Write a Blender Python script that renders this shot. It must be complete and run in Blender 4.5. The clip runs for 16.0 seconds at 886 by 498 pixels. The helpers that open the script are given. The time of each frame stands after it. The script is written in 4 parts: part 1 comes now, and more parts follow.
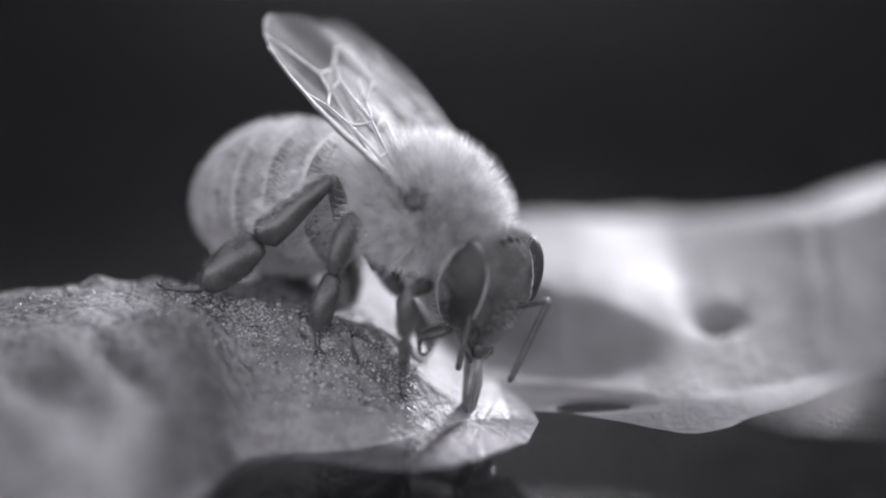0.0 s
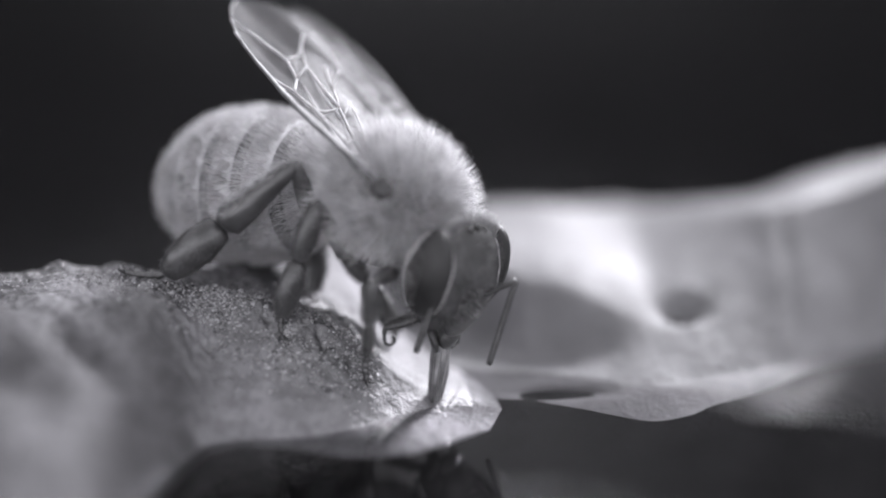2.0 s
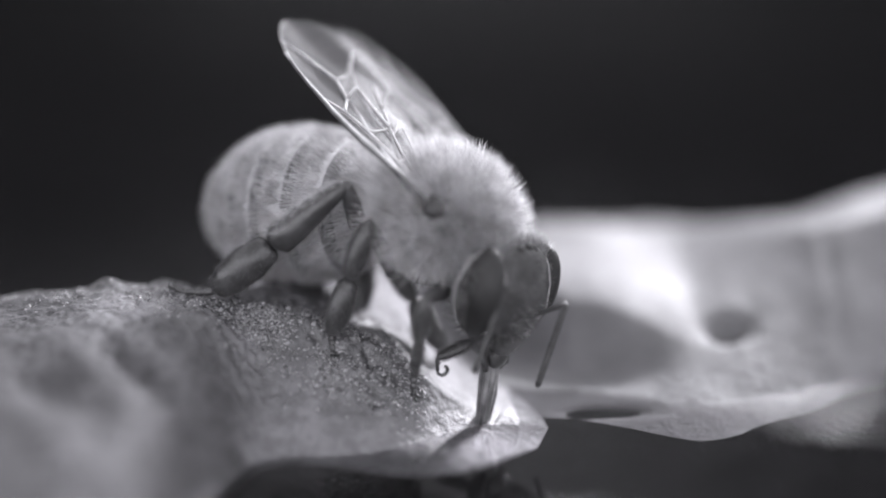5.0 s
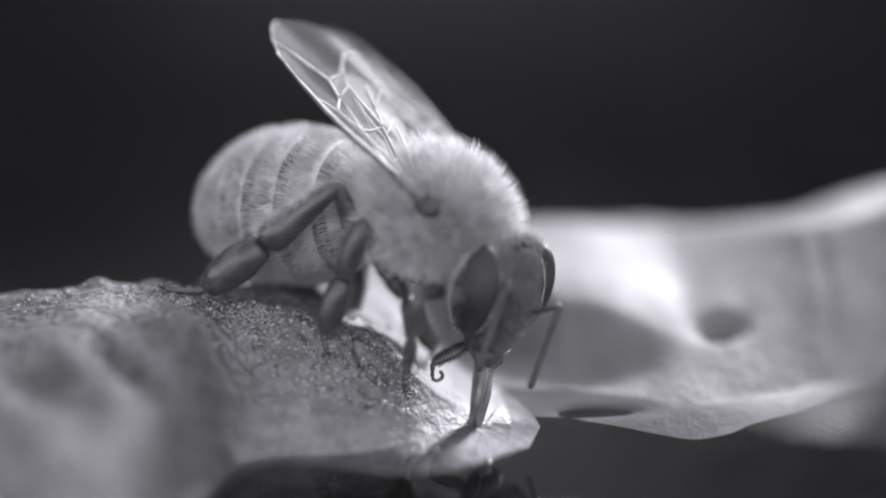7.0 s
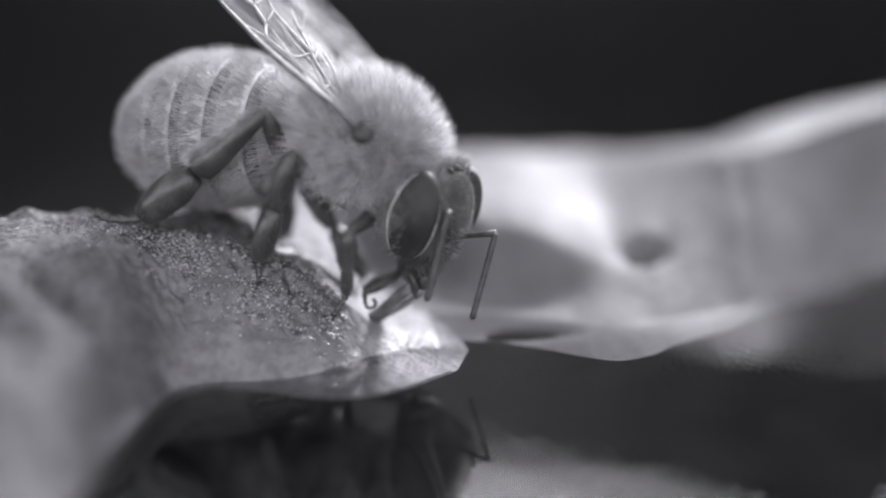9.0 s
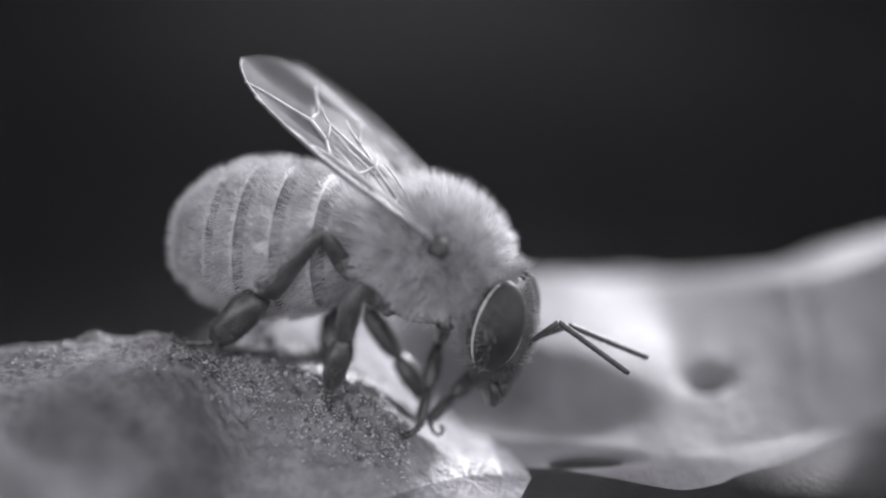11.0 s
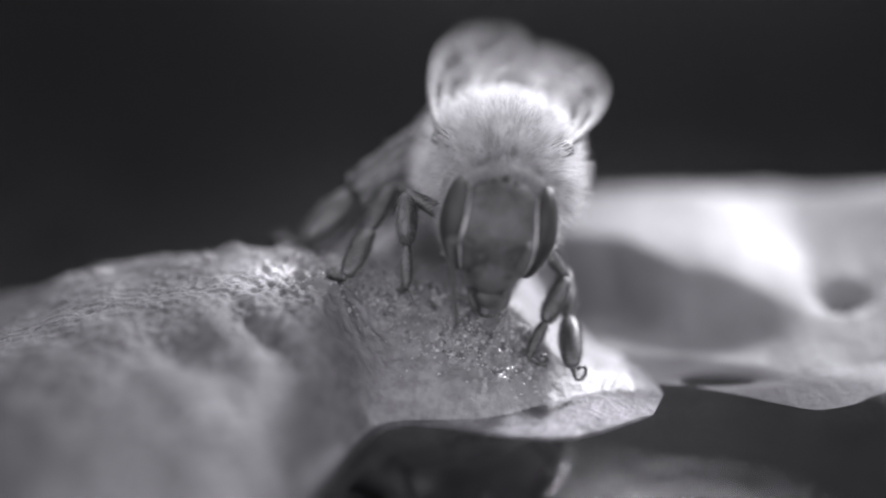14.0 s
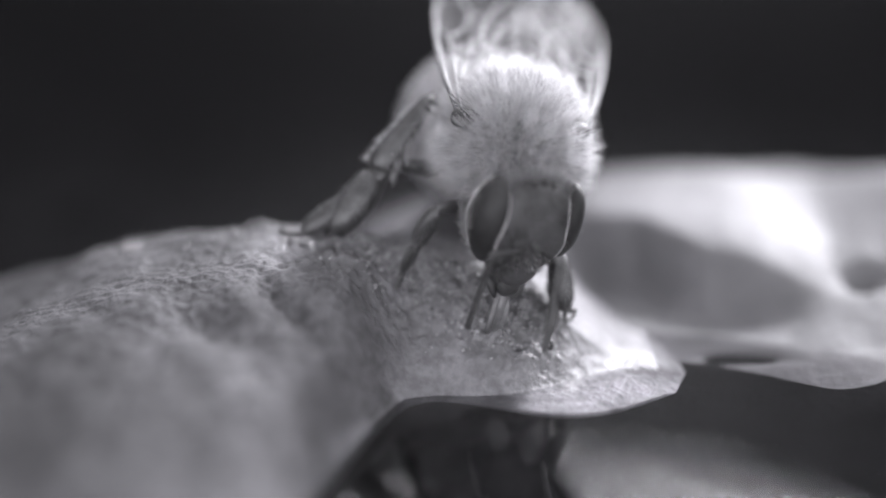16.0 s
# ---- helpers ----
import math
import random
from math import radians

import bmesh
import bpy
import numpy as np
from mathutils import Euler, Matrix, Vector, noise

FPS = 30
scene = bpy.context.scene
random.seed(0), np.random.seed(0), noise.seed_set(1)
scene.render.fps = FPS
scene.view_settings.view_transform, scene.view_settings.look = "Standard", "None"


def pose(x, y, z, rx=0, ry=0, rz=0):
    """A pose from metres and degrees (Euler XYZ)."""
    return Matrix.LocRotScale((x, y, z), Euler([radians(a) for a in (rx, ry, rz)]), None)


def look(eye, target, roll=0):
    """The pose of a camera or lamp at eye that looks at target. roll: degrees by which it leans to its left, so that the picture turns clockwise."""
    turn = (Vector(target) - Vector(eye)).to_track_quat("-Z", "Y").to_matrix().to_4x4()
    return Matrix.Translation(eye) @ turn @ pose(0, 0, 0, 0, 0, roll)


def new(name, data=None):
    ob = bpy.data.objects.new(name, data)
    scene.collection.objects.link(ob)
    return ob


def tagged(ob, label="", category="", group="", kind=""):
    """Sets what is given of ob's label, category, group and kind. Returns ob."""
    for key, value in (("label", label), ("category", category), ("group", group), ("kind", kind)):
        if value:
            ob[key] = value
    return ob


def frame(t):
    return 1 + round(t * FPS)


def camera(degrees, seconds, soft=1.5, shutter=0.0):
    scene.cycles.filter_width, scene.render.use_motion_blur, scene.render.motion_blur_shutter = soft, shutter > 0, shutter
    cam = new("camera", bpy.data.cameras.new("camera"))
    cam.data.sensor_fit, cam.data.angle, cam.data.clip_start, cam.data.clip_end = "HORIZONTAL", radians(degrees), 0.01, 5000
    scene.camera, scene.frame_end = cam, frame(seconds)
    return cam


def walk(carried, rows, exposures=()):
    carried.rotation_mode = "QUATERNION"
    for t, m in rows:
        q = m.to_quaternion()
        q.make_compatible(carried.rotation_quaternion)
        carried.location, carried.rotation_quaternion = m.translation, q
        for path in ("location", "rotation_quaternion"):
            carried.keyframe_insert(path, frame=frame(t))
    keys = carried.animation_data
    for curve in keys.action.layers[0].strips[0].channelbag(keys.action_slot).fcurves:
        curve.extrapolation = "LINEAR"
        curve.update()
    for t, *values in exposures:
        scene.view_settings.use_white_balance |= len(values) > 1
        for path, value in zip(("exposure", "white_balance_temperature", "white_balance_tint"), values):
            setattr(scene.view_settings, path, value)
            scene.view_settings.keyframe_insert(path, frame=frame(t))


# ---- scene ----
MM = 0.001
# ---- camera: seconds, place in millimetres, yaw, pitch, roll in degrees ----
cam = camera(34.0, 16.0, soft=2.0)
cam.data.dof.use_dof = True
cam.data.dof.focus_distance = 0.0496
cam.data.dof.aperture_fstop = 10.5
PATH = [
    (0.0, -1.25, -45.70, 20.30, -0.00, -17.00, -0.23),
    (0.5, -1.04, -45.62, 20.22, -0.79, -17.31, -0.17),
    (1.0, -0.90, -45.57, 20.15, -0.76, -18.37, -0.05),
    (1.5, -1.03, -45.29, 20.05, 0.27, -18.48, -0.03),
    (2.0, -0.82, -45.59, 20.07, -0.99, -17.31, 0.30),
    (2.5, -1.16, -45.76, 20.24, -1.57, -17.47, 0.42),
    (3.0, -0.74, -45.64, 20.10, -0.32, -19.29, 0.37),
    (3.5, -0.82, -45.63, 20.14, -0.70, -19.80, 0.49),
    (4.0, -1.38, -45.46, 20.22, -0.09, -19.60, 0.29),
    (4.2, -1.57, -45.77, 20.29, 0.03, -17.49, 0.24),
    (6.3, -1.51, -45.34, 19.70, 0.07, -16.46, 0.19),
    (6.5, -1.45, -45.33, 19.63, -0.57, -16.46, 0.21),
    (7.0, -1.54, -45.56, 19.79, -0.27, -16.35, 0.17),
    (7.5, -1.53, -45.65, 19.79, -0.28, -17.70, 0.18),
    (8.0, -1.61, -45.63, 19.87, -0.75, -18.94, 0.18),
    (8.2, -1.50, -45.75, 19.94, -1.59, -19.24, 0.25),
    (10.3, -1.42, -46.66, 20.07, -3.58, -18.26, 0.72),
    (10.5, -1.53, -46.51, 20.12, -3.26, -16.81, 0.67),
    (11.0, -1.82, -46.35, 20.33, -0.91, -14.56, 0.27),
    (11.5, -1.93, -46.65, 20.54, -1.05, -14.61, 0.21),
    (12.0, -2.35, -46.40, 20.53, -0.85, -16.14, 0.07),
    (12.5, -1.91, -47.08, 20.64, -2.37, -14.23, 0.07),
    (13.0, -2.35, -46.84, 20.74, 2.31, -16.01, -0.48),
    (13.5, -2.40, -46.81, 20.78, 0.64, -15.89, -0.32),
    (14.0, -2.71, -46.44, 20.97, 3.61, -18.54, -0.44),
    (14.5, -2.59, -46.34, 20.71, 1.61, -17.68, -0.19),
    (15.0, -2.82, -46.48, 20.93, 3.38, -15.98, -0.24),
    (15.5, -3.05, -46.71, 21.01, 4.78, -17.66, -0.30),
    (16.0, -3.00, -46.88, 21.03, 4.29, -19.33, -0.22),
]


def eye_pose(x, y, z, yaw, pitch, roll):
    return pose(x * MM, y * MM, z * MM, 0, 0, yaw) @ pose(0, 0, 0, 90 + pitch) @ pose(0, 0, 0, 0, 0, roll)


walk(cam, [(r[0], eye_pose(*r[1:])) for r in PATH],
     exposures=[(0.0, 1.6), (8.2, 1.6), (11.0, 1.5), (12.5, 1.5), (14.0, 1.68), (16.0, 1.7)])

# ---- daylight: sky, low grey tint of the film stock, and a back-lighting sun ----
SUN_ELEVATION, SUN_AZIMUTH = 36.0, 32.0  # degrees; the azimuth is measured from the viewing direction to the right
world = bpy.data.worlds.new("sky")
scene.world = world
world.use_nodes = True
wn, wl = world.node_tree.nodes, world.node_tree.links
sky = wn.new("ShaderNodeTexSky")
sky.sky_type, sky.sun_disc = "NISHITA", False
sky.sun_elevation, sky.sun_rotation = radians(SUN_ELEVATION), radians(SUN_AZIMUTH)
grey = wn.new("ShaderNodeRGBToBW")
tone = wn.new("ShaderNodeVectorMath")
tone.operation = "MULTIPLY"
tone.inputs[1].default_value = (1.0, 0.99, 1.06)
wl.new(sky.outputs[0], grey.inputs[0])
wl.new(grey.outputs[0], tone.inputs[0])
wl.new(tone.outputs[0], wn["Background"].inputs["Color"])
wn["Background"].inputs["Strength"].default_value = 0.28
sun = new("sun", bpy.data.lights.new("sun", "SUN"))
sun.data.energy, sun.data.angle, sun.data.color = 2.8, radians(9.0), (1.0, 0.99, 1.06)
a, e = radians(SUN_AZIMUTH), radians(SUN_ELEVATION)
sun_way = Vector((math.sin(a) * math.cos(e), math.cos(a) * math.cos(e), math.sin(e)))
sun.matrix_world = look(sun_way, (0, 0, 0))


# ---- materials ----
def material(name):
    m = bpy.data.materials.new(name)
    m.use_nodes = True
    return m, m.node_tree.nodes, m.node_tree.links, m.node_tree.nodes["Principled BSDF"]


def tint(v):
    return (v, v * 0.995, v * 1.01, 1.0)


def noise_mix(nodes, links, scale, low, high, detail=5.0, edges=(0.35, 0.65), coords=None):
    tex = nodes.new("ShaderNodeTexNoise")
    tex.inputs["Scale"].default_value, tex.inputs["Detail"].default_value = scale, detail
    if coords is None:
        coords = nodes.new("ShaderNodeTexCoord").outputs["Object"]
    links.new(coords, tex.inputs["Vector"])
    ramp = nodes.new("ShaderNodeValToRGB")
    ramp.color_ramp.elements[0].position, ramp.color_ramp.elements[1].position = edges
    ramp.color_ramp.elements[0].color, ramp.color_ramp.elements[1].color = tint(low), tint(high)
    links.new(tex.outputs["Fac"], ramp.inputs["Fac"])
    return ramp.outputs["Color"], tex.outputs["Fac"], coords


def multiply(nodes, links, a, b, fac=1.0):
    mix = nodes.new("ShaderNodeMix")
    mix.data_type, mix.blend_type = "RGBA", "MULTIPLY"
    mix.inputs[0].default_value = fac
    links.new(a, mix.inputs[6])
    links.new(b, mix.inputs[7])
    return mix.outputs[2]


def bump(nodes, links, height, strength, distance, bsdf, normal=None):
    b = nodes.new("ShaderNodeBump")
    b.inputs["Strength"].default_value, b.inputs["Distance"].default_value = strength, distance
    links.new(height, b.inputs["Height"])
    if normal is not None:
        links.new(normal, b.inputs["Normal"])
    links.new(b.outputs["Normal"], bsdf.inputs["Normal"])
    return b.outputs["Normal"]


def stone_material(name, low, high, rough, stain, shine=0.5, wet=False, speck=0.7, crumble=0.5):
    m, n, l, p = material(name)
    c1, f1, co = noise_mix(n, l, 420, low, high, 6)
    c2, f2, _ = noise_mix(n, l, 2600, speck, 1.0, 4, (0.3, 0.62), co)
    c3, f3, _ = noise_mix(n, l, 150, stain, 1.0, 3, (0.36, 0.6), co)
    base = multiply(n, l, multiply(n, l, c1, c2), c3)
    p.inputs["Roughness"].default_value = rough
    p.inputs["Specular IOR Level"].default_value = shine
    if wet:
        # soaked rock is darker and glossier
        damp = n.new("ShaderNodeAttribute")
        damp.attribute_name = "wet"
        soak = n.new("ShaderNodeMix")
        soak.data_type, soak.blend_type = "RGBA", "MULTIPLY"
        soak.inputs[7].default_value = tint(0.9)
        l.new(damp.outputs["Fac"], soak.inputs[0])
        l.new(base, soak.inputs[6])
        base = soak.outputs[2]
        gloss = n.new("ShaderNodeMapRange")
        gloss.inputs["To Min"].default_value, gloss.inputs["To Max"].default_value = rough, 0.12
        l.new(damp.outputs["Fac"], gloss.inputs["Value"])
        l.new(gloss.outputs["Result"], p.inputs["Roughness"])
        sheen = n.new("ShaderNodeMapRange")
        sheen.inputs["To Min"].default_value, sheen.inputs["To Max"].default_value = shine, 1.0
        l.new(damp.outputs["Fac"], sheen.inputs["Value"])
        l.new(sheen.outputs["Result"], p.inputs["Specular IOR Level"])
        # pale stone at the tip, with shade painted into the left flank
        pale_and_shade = n.new("ShaderNodeAttribute")
        pale_and_shade.attribute_name = "pale_and_shade"
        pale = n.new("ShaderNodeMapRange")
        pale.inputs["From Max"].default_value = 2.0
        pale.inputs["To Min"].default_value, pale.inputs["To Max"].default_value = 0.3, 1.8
        l.new(pale_and_shade.outputs["Fac"], pale.inputs["Value"])
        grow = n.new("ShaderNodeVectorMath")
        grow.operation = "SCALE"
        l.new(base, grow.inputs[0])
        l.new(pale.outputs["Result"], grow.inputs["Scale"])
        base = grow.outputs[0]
    l.new(base, p.inputs["Base Color"])
    c4, f4, _ = noise_mix(n, l, 6500, 0, 1, 6, (0.3, 0.7), co)
    nb = bump(n, l, f2, crumble, 0.00014, p)
    nb = bump(n, l, f4, crumble, 0.00006, p, nb)
    bump(n, l, f1, 0.3, 0.0002, p, nb)
    return m


def chitin_material(name, low, high, rough, coat=0.3):
    m, n, l, p = material(name)
    c1, f1, co = noise_mix(n, l, 1700, low, high, 6, (0.38, 0.62))
    c2, f2, _ = noise_mix(n, l, 9000, 0.75, 1.0, 3, (0.3, 0.7), co)
    l.new(multiply(n, l, c1, c2), p.inputs["Base Color"])
    p.inputs["Roughness"].default_value = rough
    p.inputs["Coat Weight"].default_value, p.inputs["Coat Roughness"].default_value = coat, 0.25
    bump(n, l, f1, 0.5, 0.00012, p, bump(n, l, f2, 0.5, 0.00003, p))
    return m


def hair_material(name, value, through_light):
    m, n, l, p = material(name)
    c1, f1, co = noise_mix(n, l, 1400, value * 0.75, value * 1.15, 3)
    l.new(c1, p.inputs["Base Color"])
    p.inputs["Roughness"].default_value = 0.55
    back = n.new("ShaderNodeBsdfTranslucent")
    l.new(c1, back.inputs["Color"])
    mix = n.new("ShaderNodeMixShader")
    mix.inputs[0].default_value = through_light
    l.new(p.outputs[0], mix.inputs[1])
    l.new(back.outputs[0], mix.inputs[2])
    l.new(mix.outputs[0], n["Material Output"].inputs["Surface"])
    return m


def wing_material():
    m, n, l, p = material("wing membrane")
    c1, f1, co = noise_mix(n, l, 700, 0.5, 0.75, 4)
    p.inputs["Roughness"].default_value = 0.4
    l.new(c1, p.inputs["Base Color"])
    bump(n, l, f1, 0.5, 0.00012, p)
    back = n.new("ShaderNodeBsdfTranslucent")
    l.new(c1, back.inputs["Color"])
    film = n.new("ShaderNodeMixShader")
    film.inputs[0].default_value = 0.5
    l.new(p.outputs[0], film.inputs[1])
    l.new(back.outputs[0], film.inputs[2])
    clear = n.new("ShaderNodeBsdfTransparent")
    mix = n.new("ShaderNodeMixShader")
    haze = n.new("ShaderNodeTexNoise")
    haze.inputs["Scale"].default_value, haze.inputs["Detail"].default_value = 420, 3
    l.new(co, haze.inputs["Vector"])
    veil = n.new("ShaderNodeMapRange")
    veil.inputs["From Min"].default_value, veil.inputs["From Max"].default_value = 0.35, 0.7
    veil.inputs["To Min"].default_value, veil.inputs["To Max"].default_value = 0.066, 0.076
    l.new(haze.outputs["Fac"], veil.inputs["Value"])
    l.new(veil.outputs["Result"], mix.inputs[0])
    l.new(clear.outputs[0], mix.inputs[1])
    l.new(film.outputs[0], mix.inputs[2])
    l.new(mix.outputs[0], n["Material Output"].inputs["Surface"])
    return m


def water_material():
    m, n, l, p = material("still water")
    p.inputs["Base Color"].default_value = tint(0.7)
    p.inputs["Transmission Weight"].default_value, p.inputs["IOR"].default_value = 1.0, 1.75
    p.inputs["Roughness"].default_value = 0.03
    tex = n.new("ShaderNodeTexNoise")
    tex.inputs["Scale"].default_value, tex.inputs["Detail"].default_value = 160, 2
    co = n.new("ShaderNodeTexCoord")
    l.new(co.outputs["Object"], tex.inputs["Vector"])
    bump(n, l, tex.outputs["Fac"], 0.08, 0.0004, p)
    return m


def eye_material():
    m, n, l, p = material("compound eye")
    c1, f1, co = noise_mix(n, l, 900, 0.012, 0.03, 3)
    l.new(c1, p.inputs["Base Color"])
    cell = n.new("ShaderNodeTexVoronoi")
    cell.inputs["Scale"].default_value = 22000
    l.new(co, cell.inputs["Vector"])
    p.inputs["Roughness"].default_value, p.inputs["Specular IOR Level"].default_value = 0.5, 0.25
    bump(n, l, cell.outputs["Distance"], 0.4, 0.00001, p)
    return m


M_STONE = stone_material("limestone", 0.16, 0.27, 0.75, 0.4, 0.2, True, 0.6, 0.8)


def grit_material():
    """Wet sand: dark and pale grains side by side, glossy facets."""
    m, n, l, p = material("wet grit")
    each = n.new("ShaderNodeNewGeometry")
    ramp = n.new("ShaderNodeValToRGB")
    ramp.color_ramp.elements[0].color, ramp.color_ramp.elements[1].color = tint(0.05), tint(0.3)
    ramp.color_ramp.elements[1].position = 0.9
    l.new(each.outputs["Random Per Island"], ramp.inputs["Fac"])
    c1, f1, co = noise_mix(n, l, 9000, 0.7, 1.0, 3)
    l.new(multiply(n, l, ramp.outputs["Color"], c1), p.inputs["Base Color"])
    p.inputs["Roughness"].default_value, p.inputs["Specular IOR Level"].default_value = 0.3, 0.5
    bump(n, l, f1, 0.3, 0.00002, p)
    return m


M_GRIT = grit_material()
M_FAR = stone_material("pale limestone", 0.09, 0.13, 0.6, 0.75, 0.4, False, 0.88)
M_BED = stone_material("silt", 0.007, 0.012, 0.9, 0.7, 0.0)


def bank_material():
    """Far bank, all matte, brightness painted in: dim sides, dark below, paler band above."""
    m, n, l, p = material("bank with painted brightness")
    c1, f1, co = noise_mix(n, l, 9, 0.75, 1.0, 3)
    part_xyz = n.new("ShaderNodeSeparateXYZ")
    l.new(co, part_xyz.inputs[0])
    # falloff towards the sides, painted into the base colour
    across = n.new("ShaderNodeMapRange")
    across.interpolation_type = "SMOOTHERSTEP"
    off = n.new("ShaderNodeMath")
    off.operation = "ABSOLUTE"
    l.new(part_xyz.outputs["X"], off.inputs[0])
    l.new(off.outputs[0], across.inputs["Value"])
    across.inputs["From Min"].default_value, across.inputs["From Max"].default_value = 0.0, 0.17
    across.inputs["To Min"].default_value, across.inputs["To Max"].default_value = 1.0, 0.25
    # brightness painted by height: dark low down, a pale band for grey water reflections
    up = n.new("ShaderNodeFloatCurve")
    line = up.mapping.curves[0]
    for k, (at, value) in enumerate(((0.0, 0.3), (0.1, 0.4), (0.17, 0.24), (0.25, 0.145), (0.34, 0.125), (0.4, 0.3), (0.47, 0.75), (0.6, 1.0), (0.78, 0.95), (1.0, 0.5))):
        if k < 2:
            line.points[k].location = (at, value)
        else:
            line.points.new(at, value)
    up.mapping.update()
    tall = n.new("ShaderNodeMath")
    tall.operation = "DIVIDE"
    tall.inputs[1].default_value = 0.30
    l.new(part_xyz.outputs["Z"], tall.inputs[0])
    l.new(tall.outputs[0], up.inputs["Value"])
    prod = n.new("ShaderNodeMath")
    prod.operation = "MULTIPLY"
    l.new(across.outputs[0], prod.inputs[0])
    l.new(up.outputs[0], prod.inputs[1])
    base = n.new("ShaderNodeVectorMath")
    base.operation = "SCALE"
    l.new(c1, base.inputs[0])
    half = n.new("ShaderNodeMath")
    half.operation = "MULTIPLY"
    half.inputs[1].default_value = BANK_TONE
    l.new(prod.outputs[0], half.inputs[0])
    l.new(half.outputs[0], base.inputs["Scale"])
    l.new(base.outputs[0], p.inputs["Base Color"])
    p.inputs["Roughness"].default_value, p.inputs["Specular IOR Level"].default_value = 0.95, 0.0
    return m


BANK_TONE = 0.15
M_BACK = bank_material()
M_CHITIN = chitin_material("dark chitin", 0.02, 0.045, 0.55, 0.05)
M_FACE = chitin_material("face chitin", 0.02, 0.06, 0.55, 0.05)
M_LEG = chitin_material("leg chitin", 0.025, 0.056, 0.45)
M_BAND = chitin_material("abdomen chitin", 0.32, 0.46, 0.62, 0.0)
M_EDGE = chitin_material("dark band chitin", 0.09, 0.18, 0.6, 0.0)
M_TONGUE = chitin_material("tongue chitin", 0.07, 0.16, 0.4, 0.3)
M_FUZZ = hair_material("pale fuzz", 0.68, 0.42)
M_CROWN = hair_material("crown fuzz", 0.36, 0.4)
M_DOWN = hair_material("grey down", 0.6, 0.5)
M_VEIN = hair_material("wing vein", 0.38, 0.35)
M_COSTA = chitin_material("wing edge", 0.07, 0.14, 0.6, 0.0)
M_UNDER = hair_material("under fur", 0.2, 0.2)
M_RIM = hair_material("eye rim", 0.72, 0.15)
M_BRISTLE = hair_material("leg bristles", 0.16, 0.4)
M_EYE = eye_material()
M_WING = wing_material()
M_WATER = water_material()


# ---- mesh helpers ----
def mesh_object(name, verts, faces, mat, parent=None, label="", smooth=True, mats=None, index=None):
    me = bpy.data.meshes.new(name)
    me.from_pydata([tuple(v) for v in np.asarray(verts, float)], [], [tuple(int(i) for i in q) for q in faces])
    for q in (mats or [mat]):
        me.materials.append(q)
    if index is not None:
        me.polygons.foreach_set("material_index", np.asarray(index, np.int32))
    me.polygons.foreach_set("use_smooth", np.full(len(me.polygons), smooth))
    me.update()
    ob = new(name, me)
    if parent is not None:
        ob.parent = parent
    if label:
        tagged(ob, label)
    return ob


def grid_faces(rows, cols, wrap=False):
    r, c = np.meshgrid(np.arange(rows - 1), np.arange(cols if wrap else cols - 1), indexing="ij")
    r, c = r.ravel(), c.ravel()
    d = (c + 1) % cols
    return np.stack([r * cols + c, r * cols + d, (r + 1) * cols + d, (r + 1) * cols + c], 1)


def field_object(name, xs, ys, fn, mat, layers=None):
    gx, gy = np.meshgrid(xs, ys)
    z = fn(gx, gy)
    v = np.stack([gx, gy, z], -1).reshape(-1, 3) * MM
    ob = mesh_object(name, v, grid_faces(len(ys), len(xs)), mat)
    for key, rule in (layers or {}).items():
        layer = ob.data.attributes.new(key, "FLOAT", "POINT")
        layer.data.foreach_set("value", rule(gx, gy).ravel().astype(np.float32))
    return ob


# ---- ground shape, in millimetres ----
def blend_table(x, xs, ys, reach=0.9):
    """Smooth table: linear between entries, then averaged over a short stretch."""
    return sum(np.interp(x + reach * d, xs, ys) for d in (-1.0, -0.75, -0.5, -0.25, 0.0, 0.25, 0.5, 0.75, 1.0)) / 9.0


def lattice(ix, iy, seed):
    n = (ix * 374761393 + iy * 668265263 + seed * 1442695041) & 0xFFFFFFFF
    n = ((n ^ (n >> 13)) * 1274126177) & 0xFFFFFFFF
    return ((n ^ (n >> 16)) & 0xFFFF) / 65535.0


def grain(x, y, size, seed):
    """Smooth value noise from -1 to 1 with cells of the given size."""
    u, v = x / size, y / size
    ix, iy = np.floor(u).astype(np.int64), np.floor(v).astype(np.int64)
    fx, fy = u - ix, v - iy
    fx, fy = fx * fx * (3 - 2 * fx), fy * fy * (3 - 2 * fy)
    a, b = lattice(ix, iy, seed), lattice(ix + 1, iy, seed)
    c, d = lattice(ix, iy + 1, seed), lattice(ix + 1, iy + 1, seed)
    return 2 * ((a * (1 - fx) + b * fx) * (1 - fy) + (c * (1 - fx) + d * fx) * fy) - 1


def dome(x, y, cx, cy, rx, ry, turn=0.0):
    c, s = math.cos(turn), math.sin(turn)
    u, v = ((x - cx) * c + (y - cy) * s) / rx, (-(x - cx) * s + (y - cy) * c) / ry
    return np.exp(-(u * u + v * v))


CREST_X = [-40, -30, -24, -20, -16.6, -13, -10, -8, -6, -4, -3, -2, -1, 0, 1, 1.8, 3.2, 9]
CREST_Z = [-1.5, -0.5, 1.25, 2.75, 3.75, 4.1, 4.2, 4.05, 3.65, 2.95, 2.3, 1.25, 0.4, 0.15, 0.05, -0.15, -1.6, -5]
CREST_Y = [5, 5, 4.2, 3.5, 3.0, 2.6, 2.1, 1.6, 1.1, 0.9, 0.9, 1.0, 1.2, 1.4, 1.3, 0.6, 0, 0]
